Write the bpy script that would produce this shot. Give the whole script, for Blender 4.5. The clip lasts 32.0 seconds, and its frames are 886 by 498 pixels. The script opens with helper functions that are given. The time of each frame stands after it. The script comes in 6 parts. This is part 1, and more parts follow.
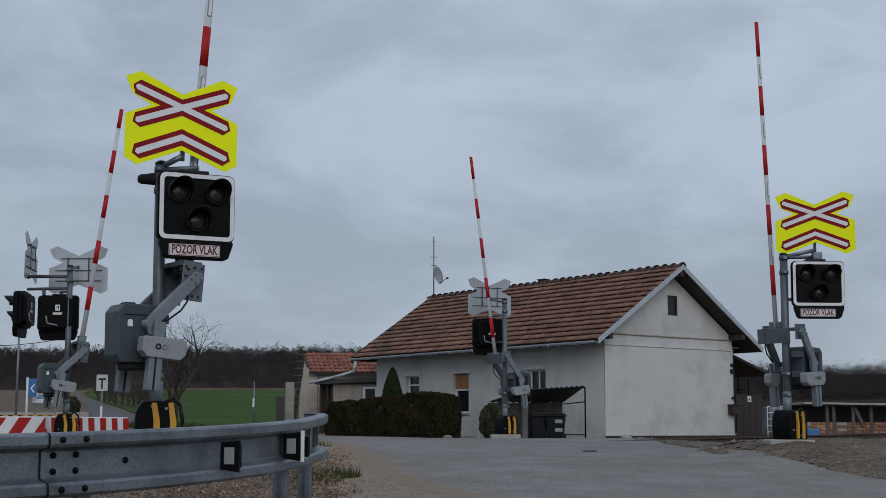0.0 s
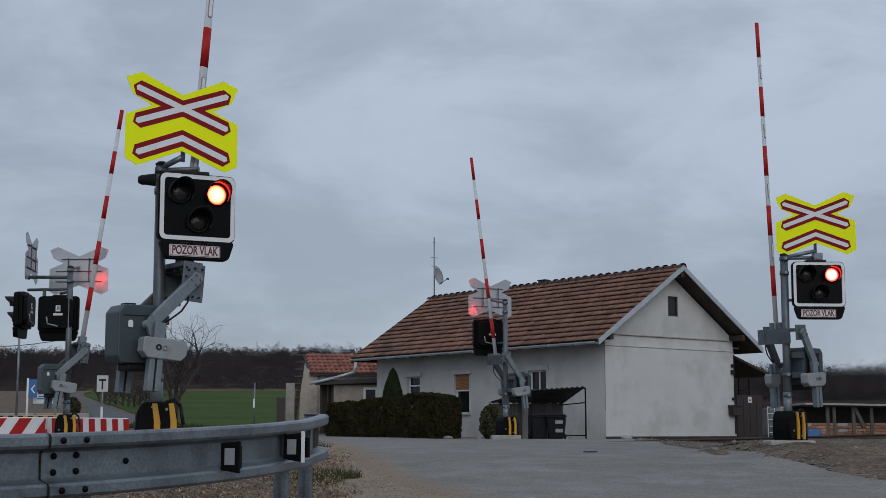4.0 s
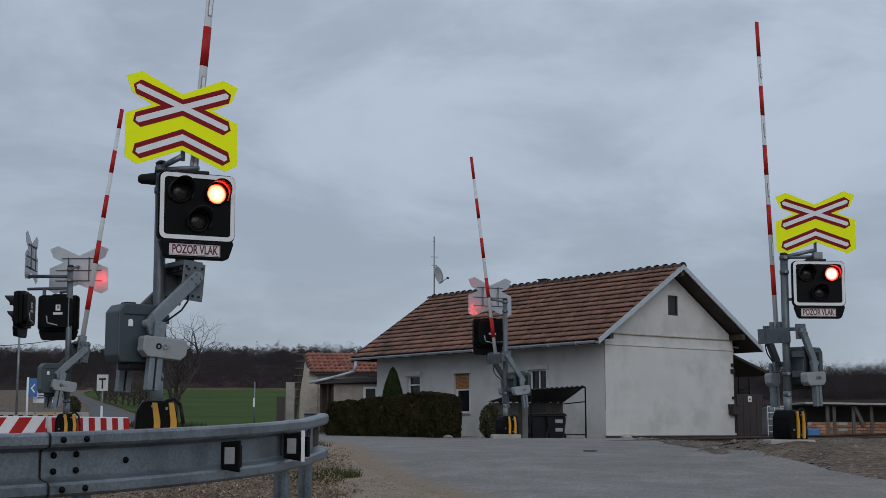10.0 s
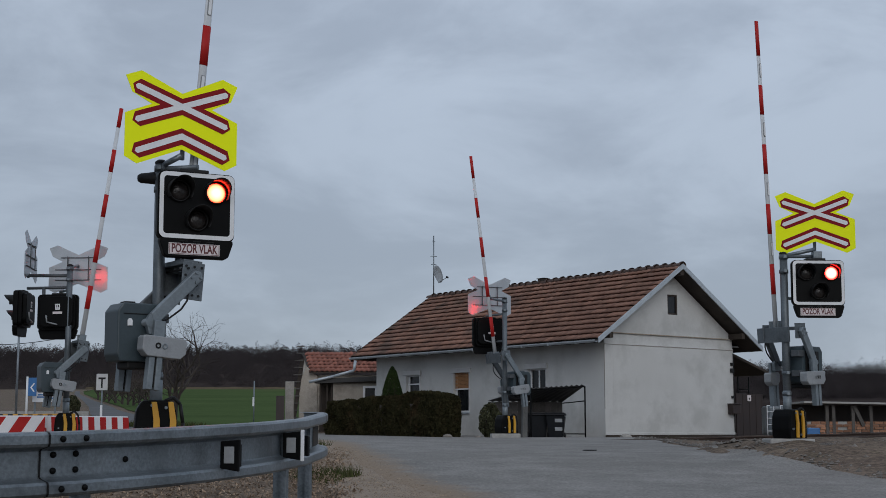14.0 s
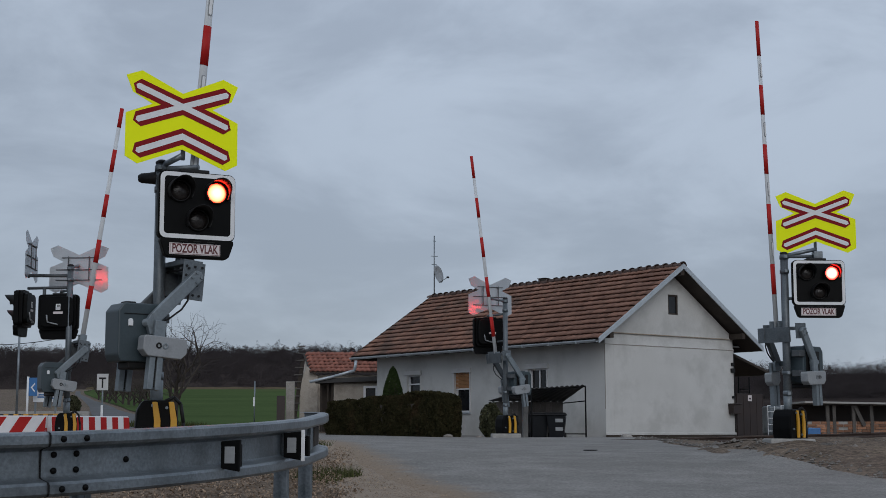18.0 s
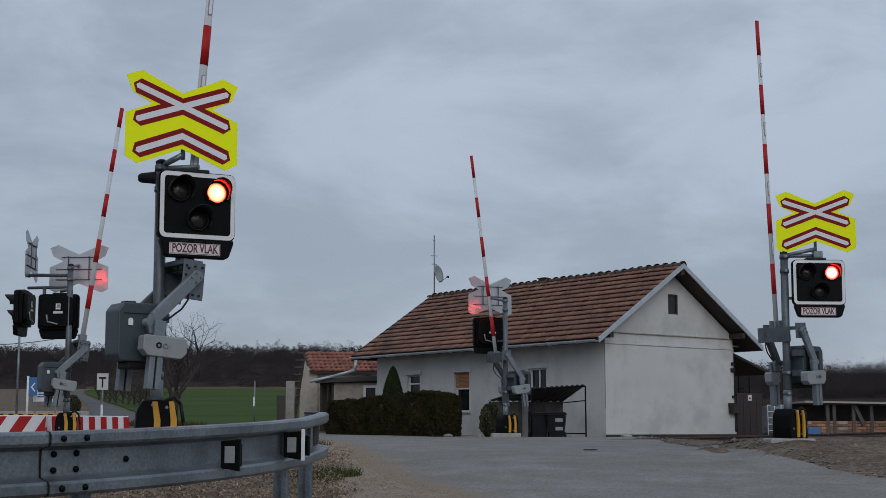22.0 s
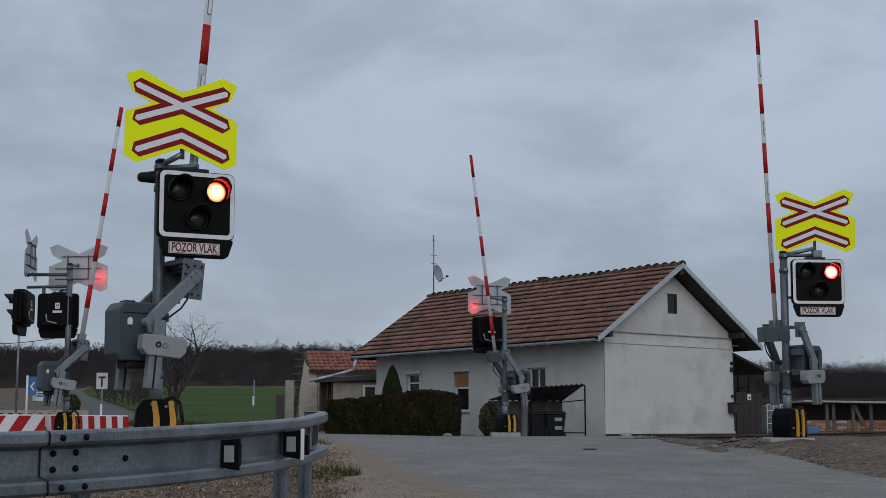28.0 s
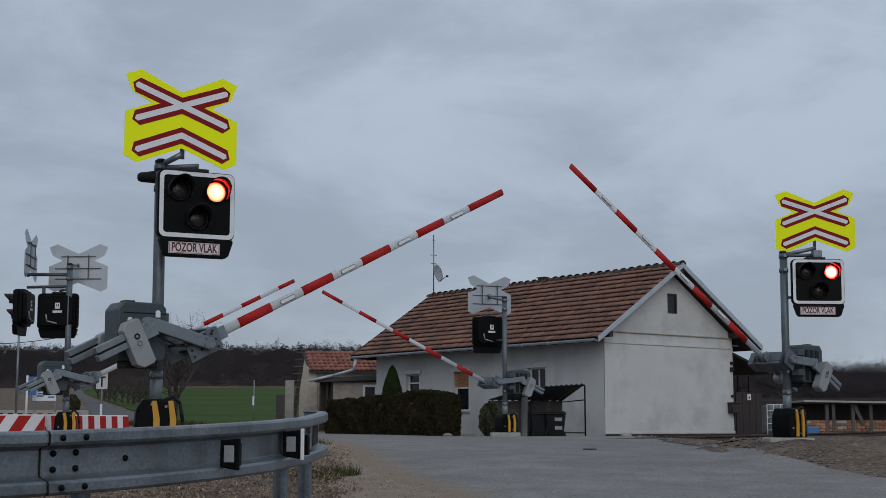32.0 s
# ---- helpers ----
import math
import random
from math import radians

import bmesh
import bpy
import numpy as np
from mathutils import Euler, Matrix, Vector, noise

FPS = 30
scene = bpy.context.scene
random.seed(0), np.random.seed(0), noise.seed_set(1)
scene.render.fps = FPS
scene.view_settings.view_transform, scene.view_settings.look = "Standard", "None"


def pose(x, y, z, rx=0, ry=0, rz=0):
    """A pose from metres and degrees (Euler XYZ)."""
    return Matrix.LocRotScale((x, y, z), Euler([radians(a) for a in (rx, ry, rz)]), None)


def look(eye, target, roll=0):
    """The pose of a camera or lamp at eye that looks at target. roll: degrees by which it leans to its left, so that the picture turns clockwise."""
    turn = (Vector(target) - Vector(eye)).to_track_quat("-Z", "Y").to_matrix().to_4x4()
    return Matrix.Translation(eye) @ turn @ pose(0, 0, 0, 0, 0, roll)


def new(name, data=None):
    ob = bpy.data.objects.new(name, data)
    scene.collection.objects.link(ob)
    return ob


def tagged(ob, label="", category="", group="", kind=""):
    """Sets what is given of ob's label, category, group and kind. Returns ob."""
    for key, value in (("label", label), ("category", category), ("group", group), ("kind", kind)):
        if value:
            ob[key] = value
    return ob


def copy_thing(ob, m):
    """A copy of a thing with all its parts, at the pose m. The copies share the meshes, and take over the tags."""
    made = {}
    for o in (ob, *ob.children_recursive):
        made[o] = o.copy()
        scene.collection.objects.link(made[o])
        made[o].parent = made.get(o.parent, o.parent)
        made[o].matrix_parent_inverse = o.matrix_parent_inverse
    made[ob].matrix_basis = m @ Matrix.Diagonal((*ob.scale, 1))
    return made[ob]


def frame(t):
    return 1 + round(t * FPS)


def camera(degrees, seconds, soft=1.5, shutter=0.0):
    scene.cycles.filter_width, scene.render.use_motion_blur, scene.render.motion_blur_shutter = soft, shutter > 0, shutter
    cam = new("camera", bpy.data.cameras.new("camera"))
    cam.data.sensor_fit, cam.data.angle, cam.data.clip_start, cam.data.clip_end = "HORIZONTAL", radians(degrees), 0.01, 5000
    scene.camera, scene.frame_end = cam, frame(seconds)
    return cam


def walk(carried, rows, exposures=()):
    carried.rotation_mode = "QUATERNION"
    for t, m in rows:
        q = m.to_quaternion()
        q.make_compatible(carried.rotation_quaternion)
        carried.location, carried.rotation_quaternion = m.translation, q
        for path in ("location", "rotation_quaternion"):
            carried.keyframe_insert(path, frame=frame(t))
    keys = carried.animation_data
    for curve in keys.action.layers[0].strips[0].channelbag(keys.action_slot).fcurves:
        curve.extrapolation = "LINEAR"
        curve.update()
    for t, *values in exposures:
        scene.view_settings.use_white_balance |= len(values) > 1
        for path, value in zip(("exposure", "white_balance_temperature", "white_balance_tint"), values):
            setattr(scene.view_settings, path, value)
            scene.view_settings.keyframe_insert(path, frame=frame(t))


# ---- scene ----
# camera on a low stand beside the road, nearly still: the tilt creeps by a tenth of a degree
cam = camera(36.2, 32.0, soft=0.75)
TILT = 7.583
PX = 0.02387
CREEP = [(0.0, 1.5, -0.5), (1.5, 1.7, 0.2), (3.0, 2.8, 0.2), (6.8, 2.8, 0.0), (8.3, 1.4, -0.5), (9.7, 1.3, 0.2), (11.0, 1.0, -0.4),
         (12.2, 0.0, -0.8), (14.5, 0.0, -0.6), (16.5, 0.0, 0.3), (21.5, -0.2, 0.3), (22.7, -1.5, 0.3), (25.0, -1.8, -0.4),
         (32.0, -1.9, -0.8)]
walk(cam, [(t, pose(0, 0, 0.93, 90 + TILT + up * PX, 0, side * PX)) for t, up, side in CREEP],
     exposures=[(0.0, -0.02), (12.0, -0.03), (24.0, -0.06), (32.0, -0.07)])

# overcast sky: a cloud layer over a pale sky
world = bpy.data.worlds.new("overcast")
scene.world = world
world.use_nodes = True
wn, wl = world.node_tree.nodes, world.node_tree.links
wn.clear()


def sky_nodes():
    out = wn.new("ShaderNodeOutputWorld")
    bg = wn.new("ShaderNodeBackground")
    sky = wn.new("ShaderNodeTexSky")
    sky.sky_type, sky.sun_disc = "NISHITA", False
    sky.sun_elevation, sky.sun_rotation = radians(28), radians(156)
    dim = wn.new("ShaderNodeVectorMath")
    dim.operation = "SCALE"
    dim.inputs["Scale"].default_value = 0.09
    wl.new(sky.outputs[0], dim.inputs[0])
    tc = wn.new("ShaderNodeTexCoord")
    mp = wn.new("ShaderNodeMapping")
    mp.inputs["Scale"].default_value = (1.0, 1.0, 2.4)
    mp.inputs["Location"].default_value = (1.35, 0.4, 0.55)
    wl.new(tc.outputs["Generated"], mp.inputs[0])
    n1 = wn.new("ShaderNodeTexNoise")
    n1.inputs["Scale"].default_value, n1.inputs["Detail"].default_value = 4.6, 9
    n1.inputs["Roughness"].default_value, n1.inputs["Distortion"].default_value = 0.56, 0.35
    wl.new(mp.outputs[0], n1.inputs[0])
    ramp = wn.new("ShaderNodeValToRGB")
    ramp.color_ramp.interpolation = "EASE"
    e = ramp.color_ramp.elements
    e[0].position, e[0].color = 0.36, (0.340, 0.397, 0.487, 1)
    e[1].position, e[1].color = 0.63, (0.452, 0.524, 0.631, 1)
    wl.new(n1.outputs[0], ramp.inputs[0])
    mix = wn.new("ShaderNodeMix")
    mix.data_type = "RGBA"
    mix.inputs[0].default_value = 0.9
    wl.new(dim.outputs[0], mix.inputs[6])
    wl.new(ramp.outputs[0], mix.inputs[7])
    sep = wn.new("ShaderNodeSeparateXYZ")
    wl.new(tc.outputs["Generated"], sep.inputs[0])
    rise = wn.new("ShaderNodeMapRange")
    rise.inputs[1].default_value, rise.inputs[2].default_value = 0.0, 0.45
    rise.inputs[3].default_value, rise.inputs[4].default_value = 0.86, 1.17
    wl.new(sep.outputs[2], rise.inputs[0])
    up = wn.new("ShaderNodeVectorMath")
    up.operation = "SCALE"
    wl.new(mix.outputs[2], up.inputs[0])
    across = wn.new("ShaderNodeMapRange")
    across.interpolation_type = "SMOOTHSTEP"
    across.inputs[1].default_value, across.inputs[2].default_value = -0.45, 0.08
    across.inputs[3].default_value, across.inputs[4].default_value = 0.92, 1.045
    wl.new(sep.outputs[0], across.inputs[0])
    both = wn.new("ShaderNodeMath")
    both.operation = "MULTIPLY"
    wl.new(rise.outputs[0], both.inputs[0])
    wl.new(across.outputs[0], both.inputs[1])
    wl.new(both.outputs[0], up.inputs["Scale"])
    wl.new(up.outputs[0], bg.inputs[0])
    bg.inputs[1].default_value = 1.0
    wl.new(bg.outputs[0], out.inputs[0])


sky_nodes()
sun = new("sun", bpy.data.lights.new("sun", "SUN"))
sun.data.energy, sun.data.angle, sun.data.color = 0.74, radians(40), (1.0, 0.97, 0.95)
sun.matrix_world = look((0, 0, 0), (-0.17, 0.84, -0.47))


# ---- materials ----
def surf(name, c1, c2, scale=4.0, rough=0.7, metal=0.0, bump=0.15, fine=60.0, stain=None, stain_scale=0.6, stain_at=0.55,
         island=0.0, objrand=0.0, spec=0.5, trans=0.0, dist=0.01):
    m = bpy.data.materials.new(name)
    m.use_nodes = True
    n, l = m.node_tree.nodes, m.node_tree.links
    b = n["Principled BSDF"]
    b.inputs["Metallic"].default_value = metal
    b.inputs["Specular IOR Level"].default_value = spec
    tc = n.new("ShaderNodeTexCoord")
    big = n.new("ShaderNodeTexNoise")
    big.inputs["Scale"].default_value, big.inputs["Detail"].default_value = scale, 6
    l.new(tc.outputs["Object"], big.inputs[0])
    small = n.new("ShaderNodeTexNoise")
    small.inputs["Scale"].default_value, small.inputs["Detail"].default_value = fine, 4
    l.new(tc.outputs["Object"], small.inputs[0])
    add = n.new("ShaderNodeMath")
    add.operation = "MULTIPLY_ADD"
    add.inputs[1].default_value = 0.45
    l.new(small.outputs[0], add.inputs[0])
    sc = n.new("ShaderNodeMath")
    sc.operation = "MULTIPLY"
    sc.inputs[1].default_value = 0.55
    l.new(big.outputs[0], sc.inputs[0])
    l.new(sc.outputs[0], add.inputs[2])
    r = n.new("ShaderNodeValToRGB")
    e = r.color_ramp.elements
    e[0].position, e[0].color = 0.34, (*c1, 1)
    e[1].position, e[1].color = 0.66, (*c2, 1)
    l.new(add.outputs[0], r.inputs[0])
    col = r.outputs[0]
    if stain:
        sn = n.new("ShaderNodeTexNoise")
        sn.inputs["Scale"].default_value, sn.inputs["Detail"].default_value = stain_scale, 8
        sn.inputs["Roughness"].default_value = 0.65
        l.new(tc.outputs["Object"], sn.inputs[0])
        sr = n.new("ShaderNodeValToRGB")
        sr.color_ramp.elements[0].position, sr.color_ramp.elements[1].position = stain_at, stain_at + 0.16
        l.new(sn.outputs[0], sr.inputs[0])
        mx = n.new("ShaderNodeMix")
        mx.data_type = "RGBA"
        l.new(sr.outputs[0], mx.inputs[0])
        l.new(col, mx.inputs[6])
        mx.inputs[7].default_value = (*stain, 1)
        col = mx.outputs[2]
    if island or objrand:
        if island:
            g = n.new("ShaderNodeNewGeometry")
            src = g.outputs["Random Per Island"]
        else:
            g = n.new("ShaderNodeObjectInfo")
            src = g.outputs["Random"]
        mr = n.new("ShaderNodeMapRange")
        k = island or objrand
        mr.inputs[3].default_value, mr.inputs[4].default_value = 1 - k, 1 + k
        l.new(src, mr.inputs[0])
        hs = n.new("ShaderNodeHueSaturation")
        l.new(mr.outputs[0], hs.inputs["Value"])
        l.new(col, hs.inputs["Color"])
        col = hs.outputs[0]
    l.new(col, b.inputs["Base Color"])
    rr = n.new("ShaderNodeMapRange")
    rr.inputs[3].default_value, rr.inputs[4].default_value = max(0.02, rough - 0.12), min(1, rough + 0.12)
    l.new(add.outputs[0], rr.inputs[0])
    l.new(rr.outputs[0], b.inputs["Roughness"])
    if bump:
        bp = n.new("ShaderNodeBump")
        bp.inputs["Strength"].default_value, bp.inputs["Distance"].default_value = bump, dist
        l.new(add.outputs[0], bp.inputs["Height"])
        l.new(bp.outputs[0], b.inputs["Normal"])
    if trans:
        b.inputs["Transmission Weight"].default_value = trans
    return m


M_ASPHALT = surf("asphalt", (0.174, 0.166, 0.156), (0.276, 0.265, 0.250), 1.6, 0.95, 0, 0.7, 34, stain=(0.195, 0.185, 0.173), stain_scale=0.35, stain_at=0.5, spec=0.05)
M_GROUND = surf("soil", (0.08, 0.06, 0.045), (0.20, 0.155, 0.118), 1.2, 0.95, 0, 1.0, 25, stain=(0.09, 0.095, 0.035), stain_scale=0.2, stain_at=0.56, dist=0.05, spec=0.1)
M_FIELD = surf("green_field", (0.054, 0.082, 0.034), (0.080, 0.116, 0.047), 0.05, 1.0, 0, 0.3, 1.2, stain=(0.088, 0.100, 0.048), stain_scale=0.02, stain_at=0.55, spec=0.0)
M_GALV = surf("galvanised_steel", (0.150, 0.176, 0.194), (0.225, 0.258, 0.280), 6, 0.5, 0.4, 0.08, 40, stain=(0.115, 0.132, 0.148), stain_scale=3)
M_GALV_D = surf("weathered_galvanised", (0.115, 0.136, 0.152), (0.255, 0.286, 0.310), 5, 0.42, 0.6, 0.15, 60, stain=(0.09, 0.103, 0.113), stain_scale=2.5, stain_at=0.5)
M_BOXG = surf("blue_grey_paint", (0.029, 0.044, 0.052), (0.043, 0.062, 0.072), 3, 0.45, 0, 0.03, 80)
M_MAST = surf("dull_galvanised", (0.088, 0.103, 0.115), (0.165, 0.187, 0.203), 5, 0.5, 0.45, 0.12, 60, stain=(0.065, 0.075, 0.083), stain_scale=2.5, stain_at=0.5)
M_ALU = surf("light_grey_paint", (0.2368, 0.2479, 0.259), (0.3034, 0.3182, 0.3293), 5, 0.45, 0.1, 0.05, 60, stain=(0.1776, 0.185, 0.1924), stain_scale=4, stain_at=0.56)
M_BLACK = surf("black_plastic", (0.0018, 0.002, 0.0022), (0.0042, 0.0044, 0.0047), 6, 0.5, 0, 0.05, 90, spec=0.10)
M_DARK = surf("dark_rubber", (0.006, 0.006, 0.007), (0.013, 0.013, 0.013), 8, 0.6, 0, 0.1, 60, spec=0.3)
M_VISOR = surf("black_visor_sheet", (0.007, 0.007, 0.0072), (0.013, 0.013, 0.0132), 6, 0.45, 0, 0.05, 90, spec=0.25)
M_WHITE = surf("white_paint", (0.68, 0.69, 0.70), (0.76, 0.77, 0.78), 5, 0.4, 0, 0.03, 60)
M_BOOM = surf("dulled_white_film", (0.50, 0.52, 0.535), (0.60, 0.62, 0.635), 5, 0.5, 0, 0.03, 60, spec=0.3)
M_RED = surf("red_reflective_film", (0.36, 0.012, 0.011), (0.42, 0.018, 0.016), 6, 0.5, 0, 0.02, 70, spec=0.2)
M_YEL = surf("fluorescent_yellow", (0.87, 0.95, 0.004), (0.90, 0.97, 0.006), 3, 0.5, 0, 0.02, 60, spec=0.15)
M_DRED = surf("dark_red_film", (0.2106, 0.0078, 0.0125), (0.2418, 0.0109, 0.0156), 6, 0.5, 0, 0.02, 60, spec=0.12)
M_ORANGE = surf("amber_stripe", (0.527, 0.255, 0.017), (0.595, 0.3145, 0.0255), 6, 0.5, 0, 0.05, 40)
M_LENS = surf("dark_lens_glass", (0.010, 0.009, 0.009), (0.032, 0.027, 0.026), 30, 0.12, 0, 0.5, 90, spec=0.35)
M_PLASTER = surf("white_plaster", (0.495, 0.495, 0.48), (0.58, 0.58, 0.565), 0.9, 0.9, 0, 0.4, 30, stain=(0.445, 0.445, 0.43), stain_scale=0.8, stain_at=0.48)
M_TILE = surf("clay_tile", (0.175, 0.094, 0.068), (0.30, 0.155, 0.108), 2.5, 0.85, 0, 0.3, 25, stain=(0.125, 0.082, 0.064), stain_scale=0.7, stain_at=0.5, objrand=0.3)
M_TILE_J = surf("clay_tile_row", (0.175, 0.094, 0.068), (0.30, 0.155, 0.108), 2.5, 0.85, 0, 0.3, 25, stain=(0.125, 0.082, 0.064), stain_scale=0.7, stain_at=0.5, island=0.3)
M_RIDGE = surf("weathered_ridge_tile", (0.070, 0.046, 0.038), (0.145, 0.085, 0.066), 3, 0.9, 0, 0.3, 25, objrand=0.3)
M_TILE2 = surf("bright_clay_tile", (0.165, 0.062, 0.045), (0.285, 0.108, 0.072), 2.5, 0.85, 0, 0.3, 25, stain=(0.12, 0.055, 0.042), stain_scale=1.5, stain_at=0.5, objrand=0.28)
M_WOOD = surf("dark_wood", (0.024, 0.018, 0.014), (0.052, 0.039, 0.030), 3, 0.85, 0, 0.3, 30)
M_GLASS = surf("dark_window_glass", (0.008, 0.009, 0.010), (0.02, 0.022, 0.024), 2, 0.12, 0, 0.0, 10, spec=0.3)
M_BLIND = surf("orange_blind", (0.306, 0.1445, 0.0595), (0.374, 0.187, 0.085), 3, 0.8, 0, 0.05, 30)
M_ZINC = surf("zinc_sheet", (0.36, 0.40, 0.43), (0.50, 0.54, 0.57), 2, 0.45, 0.4, 0.05, 30)
M_HEDGE = surf("hedge_leaves", (0.019, 0.0195, 0.009), (0.046, 0.041, 0.020), 3, 0.9, 0, 0, 20, island=0.36, spec=0.05, stain=(0.0527, 0.0374, 0.0204), stain_scale=1.1, stain_at=0.52)
M_CONIFER = surf("conifer_green", (0.0153, 0.0272, 0.0085), (0.0357, 0.0527, 0.017), 3, 0.9, 0, 0, 20, island=0.4, spec=0.1)
M_BARK = surf("bark", (0.028, 0.022, 0.018), (0.07, 0.055, 0.045), 5, 0.95, 0, 0.5, 40)
M_FOREST = surf("winter_wood", (0.050, 0.0435, 0.045), (0.083, 0.071, 0.0715), 0.03, 1.0, 0, 0, 1.5, island=0.14, spec=0.0)
M_CONC = surf("concrete", (0.2805, 0.272, 0.255), (0.391, 0.3825, 0.3655), 3, 0.9, 0, 0.4, 50, stain=(0.221, 0.2125, 0.1955), stain_scale=1.5)
M_ASPHALT_D = surf("dark_asphalt", (0.085, 0.087, 0.09), (0.14, 0.142, 0.145), 0.6, 0.95, 0, 0.4, 12, stain=(0.10, 0.10, 0.10), stain_scale=0.2, spec=0.12)
M_BUSH = surf("olive_leaves", (0.026, 0.030, 0.016), (0.075, 0.075, 0.042), 3, 0.9, 0, 0, 20, island=0.5, spec=0.1)
M_LETTER = surf("dark_red_lettering", (0.085, 0.012, 0.015), (0.11, 0.016, 0.020), 6, 0.5, 0, 0.02, 60)
M_GRIT = surf("sandy_grit", (0.17, 0.13, 0.095), (0.34, 0.265, 0.195), 8, 0.95, 0, 0.3, 60, island=0.35, spec=0.1)
M_BASE = surf("weathered_base", (0.187, 0.17, 0.1487), (0.34, 0.3187, 0.289), 2, 0.95, 0, 0.4, 30)
M_RUST = surf("rusty_rail", (0.040, 0.027, 0.022), (0.085, 0.058, 0.046), 6, 0.8, 0.3, 0.3, 50)


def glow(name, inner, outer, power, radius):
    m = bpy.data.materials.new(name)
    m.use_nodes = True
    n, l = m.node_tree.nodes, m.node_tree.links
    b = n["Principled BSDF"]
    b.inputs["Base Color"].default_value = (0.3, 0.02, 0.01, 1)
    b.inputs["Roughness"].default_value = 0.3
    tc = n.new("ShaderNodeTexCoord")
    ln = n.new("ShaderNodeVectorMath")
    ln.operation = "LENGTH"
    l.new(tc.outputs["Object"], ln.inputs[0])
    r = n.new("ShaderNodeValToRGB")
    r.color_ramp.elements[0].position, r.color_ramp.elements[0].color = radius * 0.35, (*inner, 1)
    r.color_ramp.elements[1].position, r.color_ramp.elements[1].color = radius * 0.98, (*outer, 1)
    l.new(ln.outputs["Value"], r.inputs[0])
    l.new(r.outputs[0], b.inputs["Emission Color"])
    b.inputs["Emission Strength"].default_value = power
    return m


M_LIT_SIDE = glow("lit_red_lamp_off_beam", (1.0, 0.055, 0.040), (1.0, 0.0035, 0.0026), 60.0, 0.082)
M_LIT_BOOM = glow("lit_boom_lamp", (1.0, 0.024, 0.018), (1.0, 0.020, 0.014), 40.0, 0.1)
M_LIT = glow("lit_red_lamp", (1.0, 0.068, 0.032), (1.0, 0.0048, 0.0013), 40.0, 0.09)


def dusted(base, sand1, sand2):
    """Sand drifted over the surface where the mesh's dust value is high."""
    n, l = base.node_tree.nodes, base.node_tree.links
    b = n["Principled BSDF"]
    old = b.inputs["Base Color"].links[0].from_socket
    at = n.new("ShaderNodeAttribute")
    at.attribute_name = "dust"
    tc = n.new("ShaderNodeTexCoord")
    ns = n.new("ShaderNodeTexNoise")
    ns.inputs["Scale"].default_value, ns.inputs["Detail"].default_value, ns.inputs["Roughness"].default_value = 2.2, 8, 0.7
    l.new(tc.outputs["Object"], ns.inputs[0])
    ad = n.new("ShaderNodeMath")
    ad.operation = "ADD"
    l.new(at.outputs["Fac"], ad.inputs[0])
    l.new(ns.outputs[0], ad.inputs[1])
    mr = n.new("ShaderNodeMapRange")
    mr.interpolation_type = "SMOOTHSTEP"
    mr.inputs[1].default_value, mr.inputs[2].default_value = 0.72, 1.4
    l.new(ad.outputs[0], mr.inputs[0])
    fine = n.new("ShaderNodeTexNoise")
    fine.inputs["Scale"].default_value, fine.inputs["Detail"].default_value = 30, 4
    l.new(tc.outputs["Object"], fine.inputs[0])
    sand = n.new("ShaderNodeMix")
    sand.data_type = "RGBA"
    sand.inputs[6].default_value, sand.inputs[7].default_value = (*sand1, 1), (*sand2, 1)
    l.new(fine.outputs[0], sand.inputs[0])
    mx = n.new("ShaderNodeMix")
    mx.data_type = "RGBA"
    l.new(mr.outputs[0], mx.inputs[0])
    l.new(old, mx.inputs[6])
    l.new(sand.outputs[2], mx.inputs[7])
    l.new(mx.outputs[2], b.inputs["Base Color"])


def speckled(base, scale, low, high):
    """Light and dark aggregate grains in the surface."""
    n, l = base.node_tree.nodes, base.node_tree.links
    b = n["Principled BSDF"]
    old = b.inputs["Base Color"].links[0].from_socket
    tc = n.new("ShaderNodeTexCoord")
    hs = n.new("ShaderNodeHueSaturation")
    last = None
    for k, (sc, lo, hi) in enumerate(((scale, low, high), (scale * 0.22, 1 - (1 - low) * 0.3, 1 + (high - 1) * 0.3))):
        ns = n.new("ShaderNodeTexNoise")
        ns.inputs["Scale"].default_value, ns.inputs["Detail"].default_value, ns.inputs["Roughness"].default_value = sc, 3, 0.7
        l.new(tc.outputs["Object"], ns.inputs[0])
        mr = n.new("ShaderNodeMapRange")
        mr.inputs[1].default_value, mr.inputs[2].default_value = 0.36, 0.64
        mr.inputs[3].default_value, mr.inputs[4].default_value = lo, hi
        l.new(ns.outputs[0], mr.inputs[0])
        if last:
            mu = n.new("ShaderNodeMath")
            mu.operation = "MULTIPLY"
            l.new(last, mu.inputs[0])
            l.new(mr.outputs[0], mu.inputs[1])
            last = mu.outputs[0]
        else:
            last = mr.outputs[0]
    l.new(last, hs.inputs["Value"])
    l.new(old, hs.inputs["Color"])
    l.new(hs.outputs[0], b.inputs["Base Color"])


speckled(M_ASPHALT, 30.0, 0.82, 1.18)
speckled(M_GROUND, 14.0, 0.6, 1.4)
dusted(M_ASPHALT, (0.17, 0.13, 0.097), (0.33, 0.26, 0.195))


